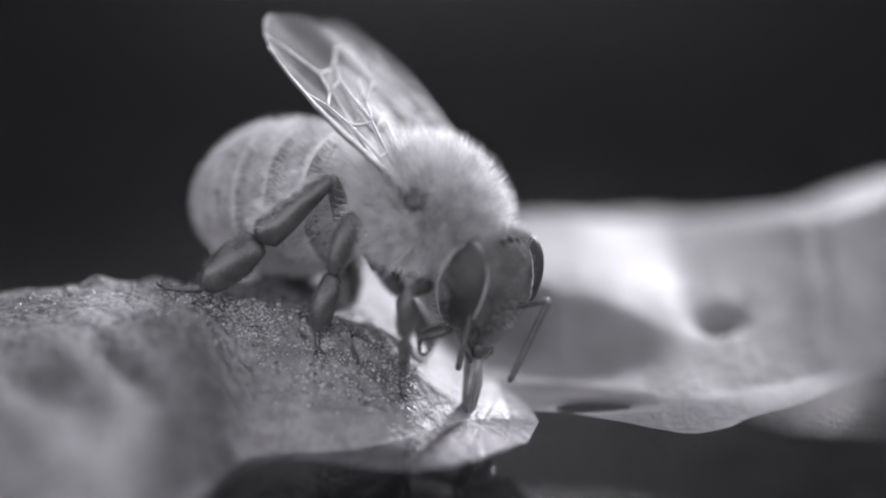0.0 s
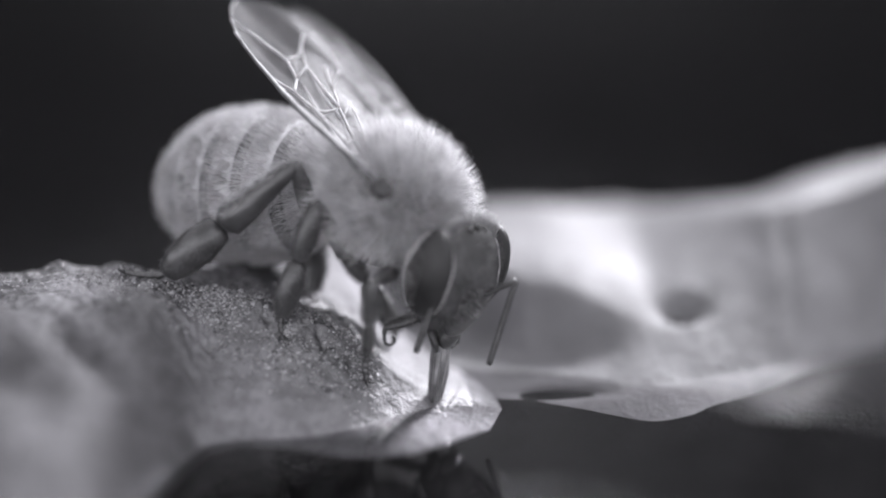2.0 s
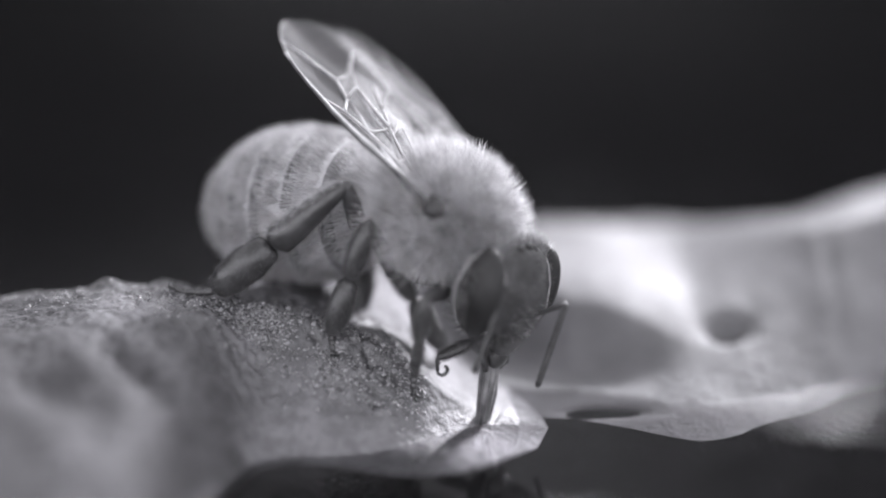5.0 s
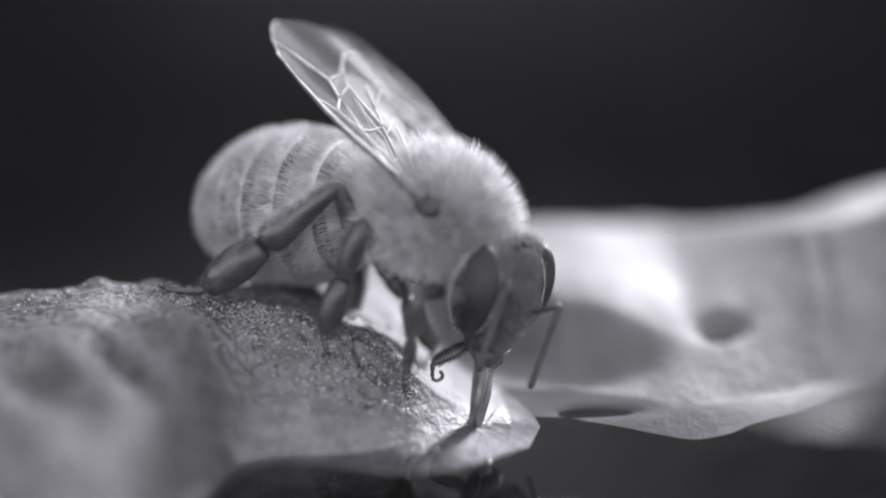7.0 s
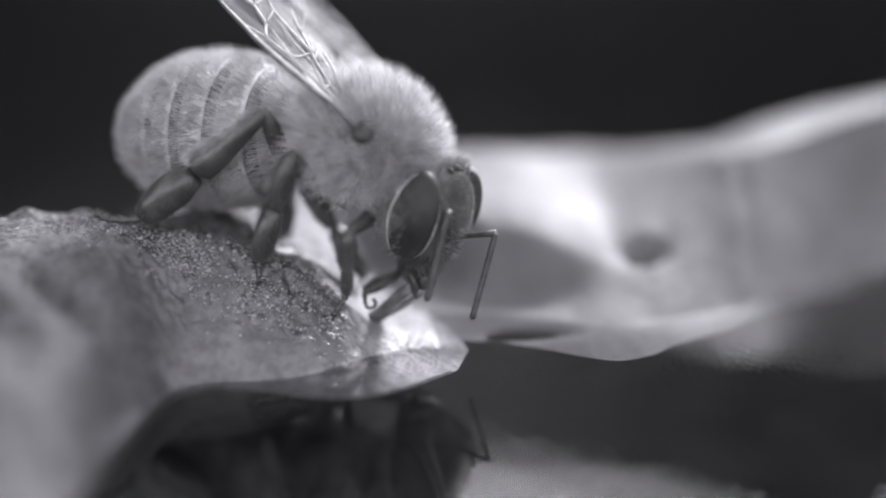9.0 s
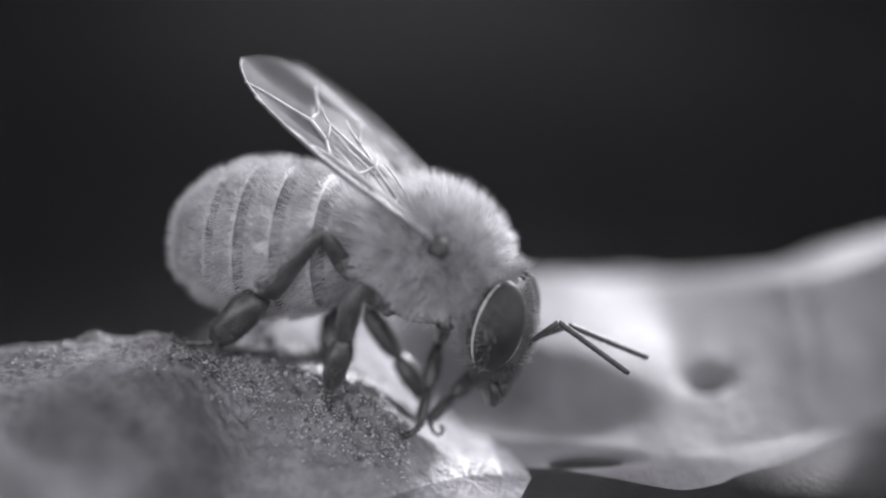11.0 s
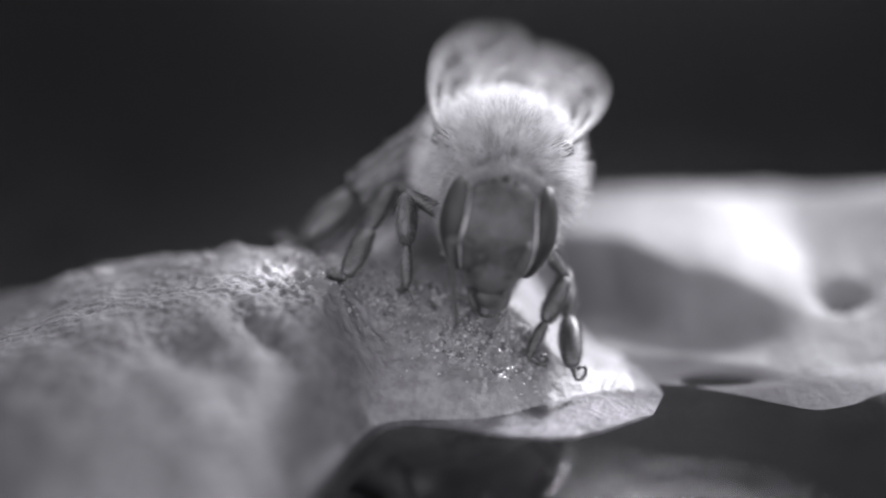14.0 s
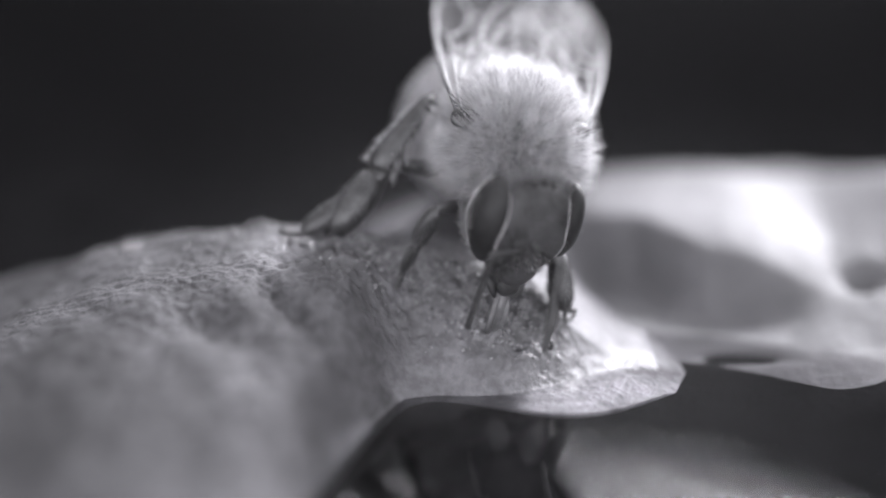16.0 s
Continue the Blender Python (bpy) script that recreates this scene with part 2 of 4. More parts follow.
SHORE_X = [-40, -24, -16, -12.2, -10.4, -9.4, -8.9, -8.5, -7.65, -6.0, -4.1, -2.2, -0.35, 0.8, 1.7, 4]
SHORE_Y = [-25, -21, -17, -14.5, -12.3, -8.8, -5.2, -3.4, -2.0, -2.1, -2.85, -3.3, -2.7, -1.8, -0.7, 0]

WET_X = [-8, -6.6, -5.4, -4.6, -3.8, -3.0, -2.2, -1.2, 0, 2]
WET_Y = [-2.5, -2.1, -2.1, -2.0, -1.8, -1.3, -0.7, 0.1, 0.6, 0.6]


def stone_height(x, y, rough=True):
    zc, yc = blend_table(x, CREST_X, CREST_Z), blend_table(x, CREST_X, CREST_Y)
    s = blend_table(x, SHORE_X, SHORE_Y, 1.3)
    u = (yc - y) / np.maximum(yc - s, 0.8)
    left = np.clip((-7.0 - x) / 3.0, 0, 1)
    left = left * left * (3 - 2 * left)
    round_front = 1 - np.clip(u, 0, 1) ** 1.9
    # the flank dips into the water and goes on as a shallow drowned ledge
    w = np.maximum(blend_table(x, WET_X, WET_Y, 0.7), s)
    dip = np.clip((yc - y) / np.maximum(yc - w, 0.6), 0, 1)
    flat_front = 1 - dip ** 0.9
    front = np.where(zc < 0, 1.0, left * round_front + (1 - left) * flat_front)
    z = zc * front - 0.3 * (1 - left) * np.clip((w - y) / np.maximum(w - s, 0.5), 0, 1)
    z = z - np.maximum(u - 1, 0) * np.where(x < -7, 5.0, 9.0)
    back = np.maximum(y - yc, 0)
    join = (1 - left) * np.clip((2.2 - x) / 1.5, 0, 1)
    z = z - (0.09 - 0.075 * (1 - left) - 0.01 * join) * back ** 2 - (0.12 - 0.1 * join) * back
    # grooves and ribs on the near flank
    z = z - 0.45 * left * dome(x, y, -11.4, -3.1, 0.45, 1.6, 0.7)
    z = z - 0.35 * left * dome(x, y, -10.1, -3.9, 0.35, 1.5, 0.7)
    z = z - 0.5 * left * dome(x, y, -13.8, -4.4, 0.8, 2.2, 0.7)
    z = z + 0.22 * left * dome(x, y, -12.4, -3.7, 0.5, 1.8, 0.7)
    # two small knobs on the crest
    z = z + 0.3 * dome(x, y, -13.6, 3.4, 0.5, 0.5) + 0.36 * dome(x, y, -11.7, 4.2, 0.55, 0.5)
    if rough:
        near = np.clip(1.2 - np.abs(u) * 0.6, 0.25, 1) * np.clip((x + 14.5) / 3, 0.35, 1)
        wet = np.clip((z + 0.05) / 0.6, 0.0, 1)
        z = z + (0.22 * grain(x, y, 2.6, 1) + 0.10 * grain(x, y, 1.1, 2)) * np.clip(z / 1.6, 0.1, 1)
        tip = 1 - 0.8 * np.maximum(np.clip((x + 3.0) / 1.6, 0, 1), np.clip((u - 0.35) / 0.35, 0, 1) * (1 - left))
        z = z + wet * near * tip * (0.07 * grain(x, 1.6 * y, 0.62, 3) + 0.08 * grain(x, 1.4 * y, 0.31, 4) + 0.11 * grain(x, y, 0.17, 5))
    return np.maximum(z, -4.0)


def dampness(x, y):
    """How soaked the stone is: the crest where the spray lies, and the rim by the water."""
    yc = blend_table(x, CREST_X, CREST_Y)
    band = np.exp(-((y - yc + 0.9) / np.where(y > yc - 0.9, 3.0, 1.5)) ** 2) * np.clip((x + 13.5) / 3, 0, 1) * (1 - 0.5 * np.clip((x + 2.8) / 1.2, 0, 1))
    rim = np.clip(1 - np.maximum(stone_height(x, y, False), 0) / 0.35, 0, 1) * 0.25
    return np.clip(np.maximum(band * (0.8 + 0.45 * grain(x, y, 1.3, 21)), rim), 0, 1)


def paleness_and_shade(x, y):
    """Pale stone, brightest towards the drinking tip, with shade painted into the left flank."""
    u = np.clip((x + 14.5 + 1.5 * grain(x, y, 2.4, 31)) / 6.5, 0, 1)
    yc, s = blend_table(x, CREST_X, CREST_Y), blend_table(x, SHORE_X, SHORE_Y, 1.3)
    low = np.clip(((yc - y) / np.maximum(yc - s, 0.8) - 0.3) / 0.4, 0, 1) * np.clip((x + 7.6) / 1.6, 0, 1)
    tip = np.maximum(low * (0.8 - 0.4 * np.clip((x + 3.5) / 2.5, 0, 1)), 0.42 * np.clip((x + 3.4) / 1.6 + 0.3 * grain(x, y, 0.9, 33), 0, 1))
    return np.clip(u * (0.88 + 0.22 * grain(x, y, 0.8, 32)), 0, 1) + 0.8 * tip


FAR_X = [-16, -12, -9, -5, -1, 2.5, 6.4, 8.8, 11.2, 13.5, 17.5, 24, 34]
FAR_Z = [-2.0, -0.4, 1.0, 2.2, 2.9, 3.1, 2.9, 3.1, 3.9, 5.0, 5.7, 6.2, 5.8]
BANK_X = [-16, -9, -3, 0.5, 3.2, 5.2, 7, 9.7, 12, 15.6, 22, 34]
BANK_Y = [9, 7.0, 5.0, 3.9, 3.6, 3.2, 2.2, 2.8, 3.9, 5.8, 9.5, 14]


def far_height(x, y, rough=True):
    zc, s = blend_table(x, FAR_X, FAR_Z, 2.6), blend_table(x, BANK_X, BANK_Y, 1.6)
    top = 14.0 - 4.2 * np.clip((x - 8) / 5, 0, 1) + 0.35 * np.maximum(x - 14, 0)
    v = (y - s) / (top - s)
    vf = np.clip(v, 0, 1)
    # a steep low face above a narrow lip on one stretch, a gentle slope on the rest
    span = np.clip((x + 3.0) / 2.0, 0, 1) * np.clip((8.6 - x) / 4.6, 0, 1)
    span = span * span * (3 - 2 * span)
    even = np.clip((x - 9.5) / 4.0, 0, 1)
    z = zc * (1 - (1 - vf) ** (1.9 + 1.6 * span - 0.8 * even)) + np.minimum(v, 0) * 2.3
    z = z - 0.05 * np.maximum(y - top, 0) ** 2
    wall = np.clip((y - s - 1.4 - 1.8 * np.clip((3.2 - x) / 2.6, 0, 1)) / 1.9, 0, 1)
    wall = wall * wall * (3 - 2 * wall)
    z = np.where((y > s) & (y < top), z * (1 - span) + span * (0.08 + 0.05 * (y - s) + (z - 0.08) * wall), z)
    z = z - 0.9 * dome(x, y, 9.1, 5.9, 0.75, 0.5) - 0.5 * dome(x, y, 16.5, 9.5, 3.0, 2.2) - 0.5 * dome(x, y, 4.4, 1.9, 1.3, 0.34)
    if rough:
        z = z + 0.14 * grain(x, y, 3.6, 11) + 0.02 * grain(x, y, 1.0, 12)
    return np.maximum(z, -4.0)


# ---- the place ----
def steps(*stops):
    """Coordinates from (start, step) pairs up to the last stop."""
    out = []
    for (a, d), (b, _) in zip(stops, stops[1:]):
        out.append(np.arange(a, b, d))
    return np.concatenate(out + [[stops[-1][0]]])


stone = field_object("stone", steps((-40, 0.5), (-22, 0.16), (-16, 0.065), (3, 0.25), (9, 0)), steps((-26, 0.4), (-10, 0.16), (-4, 0.065), (6, 0.25), (14, 0)), stone_height, M_STONE, {"wet": dampness, "pale_and_shade": paleness_and_shade})
tagged(stone, "wet pale limestone shelf sloping into shallow water", "stone")
far_stone = field_object("stone", steps((-16, 0.16), (22, 0.4), (34, 0)), steps((-9, 0.3), (-3, 0.16), (16, 0.4), (26, 0)), far_height, M_FAR)
tagged(far_stone, "smooth pale sunlit stone rising behind the water", "stone")


def grit():
    """Wet grains and beads strewn over the crest, one joined mesh."""
    rnd = np.random.default_rng(3)
    n = 9000
    x = np.where(rnd.uniform(size=n) < 0.7, rnd.uniform(-12.5, -2.2, n), rnd.uniform(-21.0, -2.2, n))
    y = blend_table(x, CREST_X, CREST_Y) - 0.15 + rnd.normal(0, 0.75, n)
    thick = rnd.uniform(-0.7, 0.9, n) < grain(x, y, 0.9, 41) + 0.5 * grain(x, y, 0.35, 42)
    x, y = x[thick], y[thick]
    n = len(x)
    z = stone_height(x, y)
    r = rnd.uniform(0.025, 0.07, n) * np.where(rnd.uniform(size=n) > 0.95, 1.8, 1.0)
    z = z - 0.25 * r
    keep = z > 0.15
    x, y, z, r = x[keep], y[keep], z[keep], r[keep]
    n = len(x)
    a = np.arange(6) * math.pi / 3
    unit = np.concatenate([[(0, 0, -0.6)], np.stack([np.cos(a), np.sin(a), np.full(6, -0.15)], 1), np.stack([0.62 * np.cos(a + 0.5), 0.62 * np.sin(a + 0.5), np.full(6, 0.5)], 1), [(0, 0, 0.75)]])
    v = unit[None] * r[:, None, None] * rnd.uniform(0.7, 1.35, (n, 14, 3)) + np.stack([x, y, z], 1)[:, None]
    f = []
    for k in range(6):
        k2 = (k + 1) % 6
        f += [(0, 1 + k2, 1 + k), (1 + k, 1 + k2, 7 + k), (1 + k2, 7 + k2, 7 + k), (7 + k, 7 + k2, 13)]
    faces = (np.array(f)[None] + (np.arange(n) * 14)[:, None, None]).reshape(-1, 3)
    ob = mesh_object("grit", v.reshape(-1, 3) * MM, faces, M_GRIT, stone, "wet sandy grains", smooth=False)
    ob["kind"] = "stuff"


grit()


def flat_sheet(name, size, z, mat, cells=1):
    xs = np.linspace(-size, size, cells + 1)
    return field_object(name, xs, xs, lambda x, y: np.full_like(x, z), mat)


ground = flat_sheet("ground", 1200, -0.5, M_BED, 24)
tagged(ground, "dark silty pond bed under shallow water", "ground", kind="structure")

water = flat_sheet("water", 700, 0.0, M_WATER, 24)
water.visible_shadow = False
tagged(water, "still dark shallow water with faint ripples", "water", kind="structure")


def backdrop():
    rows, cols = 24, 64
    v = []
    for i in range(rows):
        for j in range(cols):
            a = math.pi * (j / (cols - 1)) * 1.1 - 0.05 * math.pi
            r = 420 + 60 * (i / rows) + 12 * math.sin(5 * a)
            # tall to darken water reflections, low on the right to let sun in
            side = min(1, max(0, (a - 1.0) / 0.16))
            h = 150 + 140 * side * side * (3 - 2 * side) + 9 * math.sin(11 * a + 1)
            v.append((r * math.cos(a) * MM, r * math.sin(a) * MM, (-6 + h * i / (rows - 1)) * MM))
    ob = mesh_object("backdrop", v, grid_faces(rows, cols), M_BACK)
    return tagged(ob, "dark bank far out of focus with painted brightness", "backdrop", kind="structure")


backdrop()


# ---- the bee, in millimetres: x ahead, y to its left, z up, from the middle of the thorax ----
def ball(center, radii, rows=24, cols=32, shape=None):
    """A rounded body about the x axis; shape bends its points."""
    out = []
    for i in range(rows + 1):
        th = math.pi * (0.004 + 0.992 * i / rows)
        for j in range(cols):
            ph = 2 * math.pi * j / cols
            p = np.array([math.cos(th), math.sin(th) * math.cos(ph), math.sin(th) * math.sin(ph)])
            p = shape(p) if shape else p
            out.append(np.array(center) + p * np.array(radii))
    faces = [tuple(q) for q in grid_faces(rows + 1, cols, True)]
    faces.append(tuple(range(cols - 1, -1, -1)))
    faces.append(tuple(rows * cols + j for j in range(cols)))
    return np.array(out), faces


def tube(points, radii, sides=10, flat=None):
    """A tapering limb along points; flat: thickness against width."""
    pts = [Vector(p) for p in points]
    out = []
    up = Vector((0, 0, 1))
    for i, p in enumerate(pts):
        d = (pts[min(i + 1, len(pts) - 1)] - pts[max(i - 1, 0)]).normalized()
        side = d.cross(up if abs(d.dot(up)) < 0.95 else Vector((0, 1, 0))).normalized()
        top = side.cross(d)
        r = radii[i]
        k = flat if flat else 1.0
        for j in range(sides):
            a = 2 * math.pi * j / sides
            out.append(tuple(p + side * (math.cos(a) * r) + top * (math.sin(a) * r * k)))
    n = len(pts)
    faces = [tuple(q) for q in grid_faces(n, sides, True)]
    faces += [tuple(range(sides - 1, -1, -1)), tuple((n - 1) * sides + j for j in range(sides))]
    return np.array(out), faces


def joined(*pieces):
    vs, fs, n = [], [], 0
    for v, f in pieces:
        vs.append(np.asarray(v))
        fs += [tuple(i + n for i in q) for q in f]
        n += len(v)
    return np.concatenate(vs), fs


def hairs(base, way, length, radius, bend, rng):
    """Fine tapering hairs: base points, directions, and a common bend."""
    n = len(base)
    way = way / np.linalg.norm(way, axis=1, keepdims=True)
    other = np.cross(way, rng.normal(size=(n, 3)))
    other /= np.linalg.norm(other, axis=1, keepdims=True)
    third = np.cross(way, other)
    mid = base + way * (length * 0.55)[:, None]
    tip = base + (way + bend) * length[:, None]
    v = np.zeros((n, 7, 3))
    for k in range(3):
        off = other * math.cos(2.0944 * k) + third * math.sin(2.0944 * k)
        v[:, k] = base + off * radius[:, None]
        v[:, 3 + k] = mid + bend * (length * 0.25)[:, None] + off * radius[:, None] * 0.75
    v[:, 6] = tip
    quads = np.array([(0, 1, 4, 3), (1, 2, 5, 4), (2, 0, 3, 5)])
    tris = np.array([(3, 4, 6), (4, 5, 6), (5, 3, 6)])
    off = (np.arange(n) * 7)[:, None, None]
    f = [tuple(q) for q in (quads[None] + off).reshape(-1, 4)] + [tuple(q) for q in (tris[None] + off).reshape(-1, 3)]
    return v.reshape(-1, 3), f


def sphere_points(n, rng):
    p = rng.normal(size=(n, 3))
    return p / np.linalg.norm(p, axis=1, keepdims=True)


BEE = 1.2 * MM  # the bee's own unit


def part(name, vf, mat, parent, label=""):
    return mesh_object(name, np.asarray(vf[0]) * BEE, vf[1], mat, parent, label)


rng = np.random.default_rng(7)
bee = new("bee")
tagged(bee, "furry honeybee with raised clear wings, drinking from the stone's edge", "bee")

# thorax with its coat
TR = np.array([2.05, 1.85, 1.8])
thorax = part("thorax", ball((0, 0, 0), TR), M_UNDER, bee, "dark thorax under a dense pale furry coat")


def coat(name, count, radii, keep, lengths, thick, bend, mat, parent, center=(0, 0, 0), lean=None, jitter=0.28):
    d = sphere_points(count, rng)
    d = d[[keep(q) for q in d]]
    base = np.array(center) + d * np.array(radii) * 0.98
    normal = d / np.array(radii)
    normal /= np.linalg.norm(normal, axis=1, keepdims=True)
    way = normal + jitter * rng.normal(size=d.shape) + (np.array(lean) if lean else 0)
    # hairs lean together into small tufts
    tuft = sphere_points(420, rng)
    way += 1.0 * (tuft[np.argmax(d @ tuft.T, axis=1)] - d)
    size = rng.uniform(*lengths, len(d))
    r = np.full(len(d), thick)
    ob = part(name, hairs(base, way, size, r, np.array(bend), rng), mat, parent)
    ob["kind"] = "stuff"
    return ob




def bare(q):
    """Where the wing roots break through the fur."""
    return abs(q[0] - 0.22) < 0.16 and abs(abs(q[1]) - 0.82) < 0.2 and 0.3 < q[2] < 0.66


coat("fuzz", 19000, TR, lambda q: q[2] > -0.42 and not bare(q), (0.45, 1.15), 0.0092, (-0.18, 0, -0.04), M_FUZZ, thorax, jitter=0.2)
coat("fuzz", 8000, TR, lambda q: q[2] > -0.7 and not bare(q), (0.2, 0.5), 0.008, (0.1, 0, 0), M_FUZZ, thorax, jitter=0.5)
part("tegula", ball((0.5, -1.72, 0.98), (0.33, 0.36, 0.3)), M_CHITIN, thorax, "dark shiny wing root plate")
part("tegula", ball((0.5, 1.72, 0.98), (0.33, 0.36, 0.3)), M_CHITIN, thorax, "dark shiny wing root plate")

# abdomen in overlapping rings
ABD = [(0.94 * a, b) for a, b in ((0.0, 0.75), (0.5, 1.45), (1.2, 1.95), (2.2, 2.2), (3.4, 2.25), (4.3, 2.1), (5.1, 1.75), (5.8, 1.2), (6.25, 0.65), (6.45, 0.12))]


def girth(s):
    return float(np.interp(s, [q[0] for q in ABD], [q[1] for q in ABD]))


def ring_shell(s0, s1, lift, rows=9, cols=40):
    out = []
    for i in range(rows):
        s = s0 + (s1 - s0) * i / (rows - 1)
        r = girth(s) + lift * (0.2 + 0.8 * i / (rows - 1))
        if i == rows - 1:
            r = girth(s) - 0.02
        for j in range(cols):
            a = 2 * math.pi * j / cols
            out.append((-s, r * math.cos(a), r * math.sin(a) * (0.96 if math.sin(a) > 0 else 1.0) - 0.012 * s * s))
    return np.array(out), [tuple(q) for q in grid_faces(rows, cols, True)]


ABDOMEN_AT = (-1.75, 0, -0.1)
abdomen = part("abdomen", joined(ring_shell(0.0, 6.06, -0.05, 30)), M_EDGE, bee, "pale grey abdomen with darker cross bands")
for s0, s1 in ((0.05, 1.25), (1.2, 2.4), (2.35, 3.5), (3.45, 4.45), (4.4, 5.3), (5.25, 5.98)):
    ring = part("tergite", ring_shell(s0, s0 + (s1 - s0) * 0.68, 0.05), M_BAND, abdomen)
    n = 2600
    s = s0 + (s1 - s0) * rng.uniform(0.02, 0.74, n)
    a = rng.uniform(0, 2 * math.pi, n)
    g = np.array([girth(q) for q in s]) + 0.06
    base = np.stack([-s, g * np.cos(a), g * np.sin(a) * np.where(np.sin(a) > 0, 0.96, 1.0) - 0.012 * s * s], 1)
    way = np.stack([-0.7 + 0 * s, np.cos(a), np.sin(a)], 1) + 0.25 * rng.normal(size=(n, 3))
    down = part("down", hairs(base, way, rng.uniform(0.18, 0.42, n), np.full(n, 0.01), np.array((-0.2, 0, 0)), rng), M_DOWN, abdomen)
    down["kind"] = "stuff"

# head: neck joint at its origin
HEAD_AT = (1.86, 0, -0.68)


def head_shape(p):
    """Wide above, narrowing to the jaws."""
    z = p[2]
    wide = 1.0 if z > 0.1 else 1.0 - 0.7 * min(1, (0.1 - z) / 1.1) ** 1.1
    return np.array([p[0] * (1 - 0.18 * abs(z)), p[1] * wide, z])


HC, HR = np.array((0.85, 0, -0.6)), np.array((0.95, 1.55, 1.88))
head = part("head", ball(HC, HR, 28, 36, head_shape), M_FACE, bee, "dark face with short grey down")
EYE_C, EYE_R = (0.78, 1.2, -0.22), (0.8, 0.46, 1.38)


def eye_inset(pz):
    """The eyes close in towards the jaws."""
    return 0.62 * min(0.0, pz + 0.1)


def eye_seam(side, inner, count=25):
    """Points where the eye meets the face, or its outer outline."""
    out = []
    for pz in np.linspace(-0.86, 0.9, count):
        z = EYE_C[2] + pz * EYE_R[2]
        mid = EYE_C[1] + EYE_R[1] * eye_inset(pz)
        half = EYE_R[1] * math.sqrt(1 - pz * pz)
        if not inner:
            out.append((EYE_C[0] - 0.62 * EYE_R[0] * math.sqrt(1 - pz * pz), side * (mid + 0.8 * half + 0.02), z))
            continue
        hz = (z - HC[2]) / HR[2]
        for y in np.linspace(mid - half, mid + half, 40):
            ex = EYE_C[0] + EYE_R[0] * math.sqrt(max(0, 1 - pz * pz - ((y - mid) / EYE_R[1]) ** 2))
            wide = 1.0 if hz > 0.1 else 1.0 - 0.7 * min(1, (0.1 - hz) / 1.1) ** 1.1
            hx = HC[0] + HR[0] * (1 - 0.18 * abs(hz)) * math.sqrt(max(0, 1 - hz * hz - (y / (HR[1] * wide)) ** 2))
            if ex > hx:
                break
        out.append((ex + 0.01, side * y, z))
    return np.array(out)


for side in (-1, 1):
    part("compound_eye", ball((EYE_C[0], side * EYE_C[1], EYE_C[2]), EYE_R, 24, 28,
                              lambda p, s=side: p + np.array((0, s * eye_inset(p[2]), 0))), M_EYE, head, "glossy dark oval eye")
    rim = eye_seam(side, True)
    part("eye_rim", tube([tuple(q) for q in rim], [0.008 + 0.016 * math.sin(math.pi * k / 24) for k in range(25)], 6), M_RIM, head, "pale fringe along the eye")
    line = eye_seam(side, False)
    part("eye_rim", tube([tuple(q) for q in line], [0.012 + 0.02 * math.sin(math.pi * k / 24) for k in range(25)], 6), M_RIM, head, "pale fringe along the eye")
    k = rng.uniform(0, 24, 420)
    spot = np.stack([np.interp(k, np.arange(25), line[:, c]) for c in range(3)], 1)
    spot[:, 0] -= rng.uniform(0.1, 0.45, 420)
    fringe = part("eye_fringe", hairs(spot, np.array((-0.5, side, 0.05)) + 0.3 * rng.normal(size=(420, 3)), rng.uniform(0.12, 0.3, 420), np.full(420, 0.007), np.array((0, 0, 0.05)), rng), M_CROWN, head)
    fringe["kind"] = "stuff"
    part("mandible", tube([(1.1, side * 0.46, -1.95), (1.3, side * 0.4, -2.3), (1.3, side * 0.12, -2.7)], [0.22, 0.2, 0.1], 10, 0.6), M_CHITIN, head)
part("clypeus", ball((1.5, 0, -1.3), (0.26, 0.62, 0.68), 14, 20), M_FACE, head)
part("labrum", ball((1.38, 0, -2.1), (0.24, 0.36, 0.36), 12, 16), M_CHITIN, head)
for y in (-0.28, 0.0, 0.28):
    part("ocellus", ball((0.95, y, 1.16 + (0.1 if y == 0 else 0)), (0.13, 0.13, 0.13), 8, 10), M_EYE, head)


def head_coat(name, count, keep, lengths, thick, lean, mat):
    d = sphere_points(count, rng)
    d = d[[keep(q) for q in d]]
    base = HC + np.array([head_shape(q) for q in d]) * HR * 0.98
    way = d / HR
    way = way / np.linalg.norm(way, axis=1, keepdims=True) + 0.25 * rng.normal(size=d.shape) + np.array(lean)
    ob = part(name, hairs(base, way, rng.uniform(*lengths, len(d)), np.full(len(d), thick), np.array((0, 0, 0.05)), rng), mat, head)
    ob["kind"] = "stuff"


head_coat("crown_fuzz", 7000, lambda q: q[0] < 0.1 and q[2] > 0.4 and abs(q[1]) < 0.8 or q[0] < -0.25 and q[2] > -0.5, (0.25, 0.6), 0.0085, (0.0, 0, 0.4), M_CROWN)
head_coat("face_down", 5000, lambda q: q[0] > 0.1 and abs(q[1]) < 0.78, (0.1, 0.26), 0.0065, (0, 0, -0.25), M_BRISTLE)
head_coat("cheek_fuzz", 7000, lambda q: q[0] < 0.1 and abs(q[1]) > 0.5 and q[2] > -0.45, (0.25, 0.5), 0.01, (-0.2, 0, -0.1), M_CROWN)

head_coat("brow_fuzz", 5200, lambda q: q[0] > 0.5 and abs(q[1]) < 0.42 and -0.35 < q[2] < 0.22, (0.12, 0.3), 0.008, (0.2, 0, 0.25), M_CROWN)

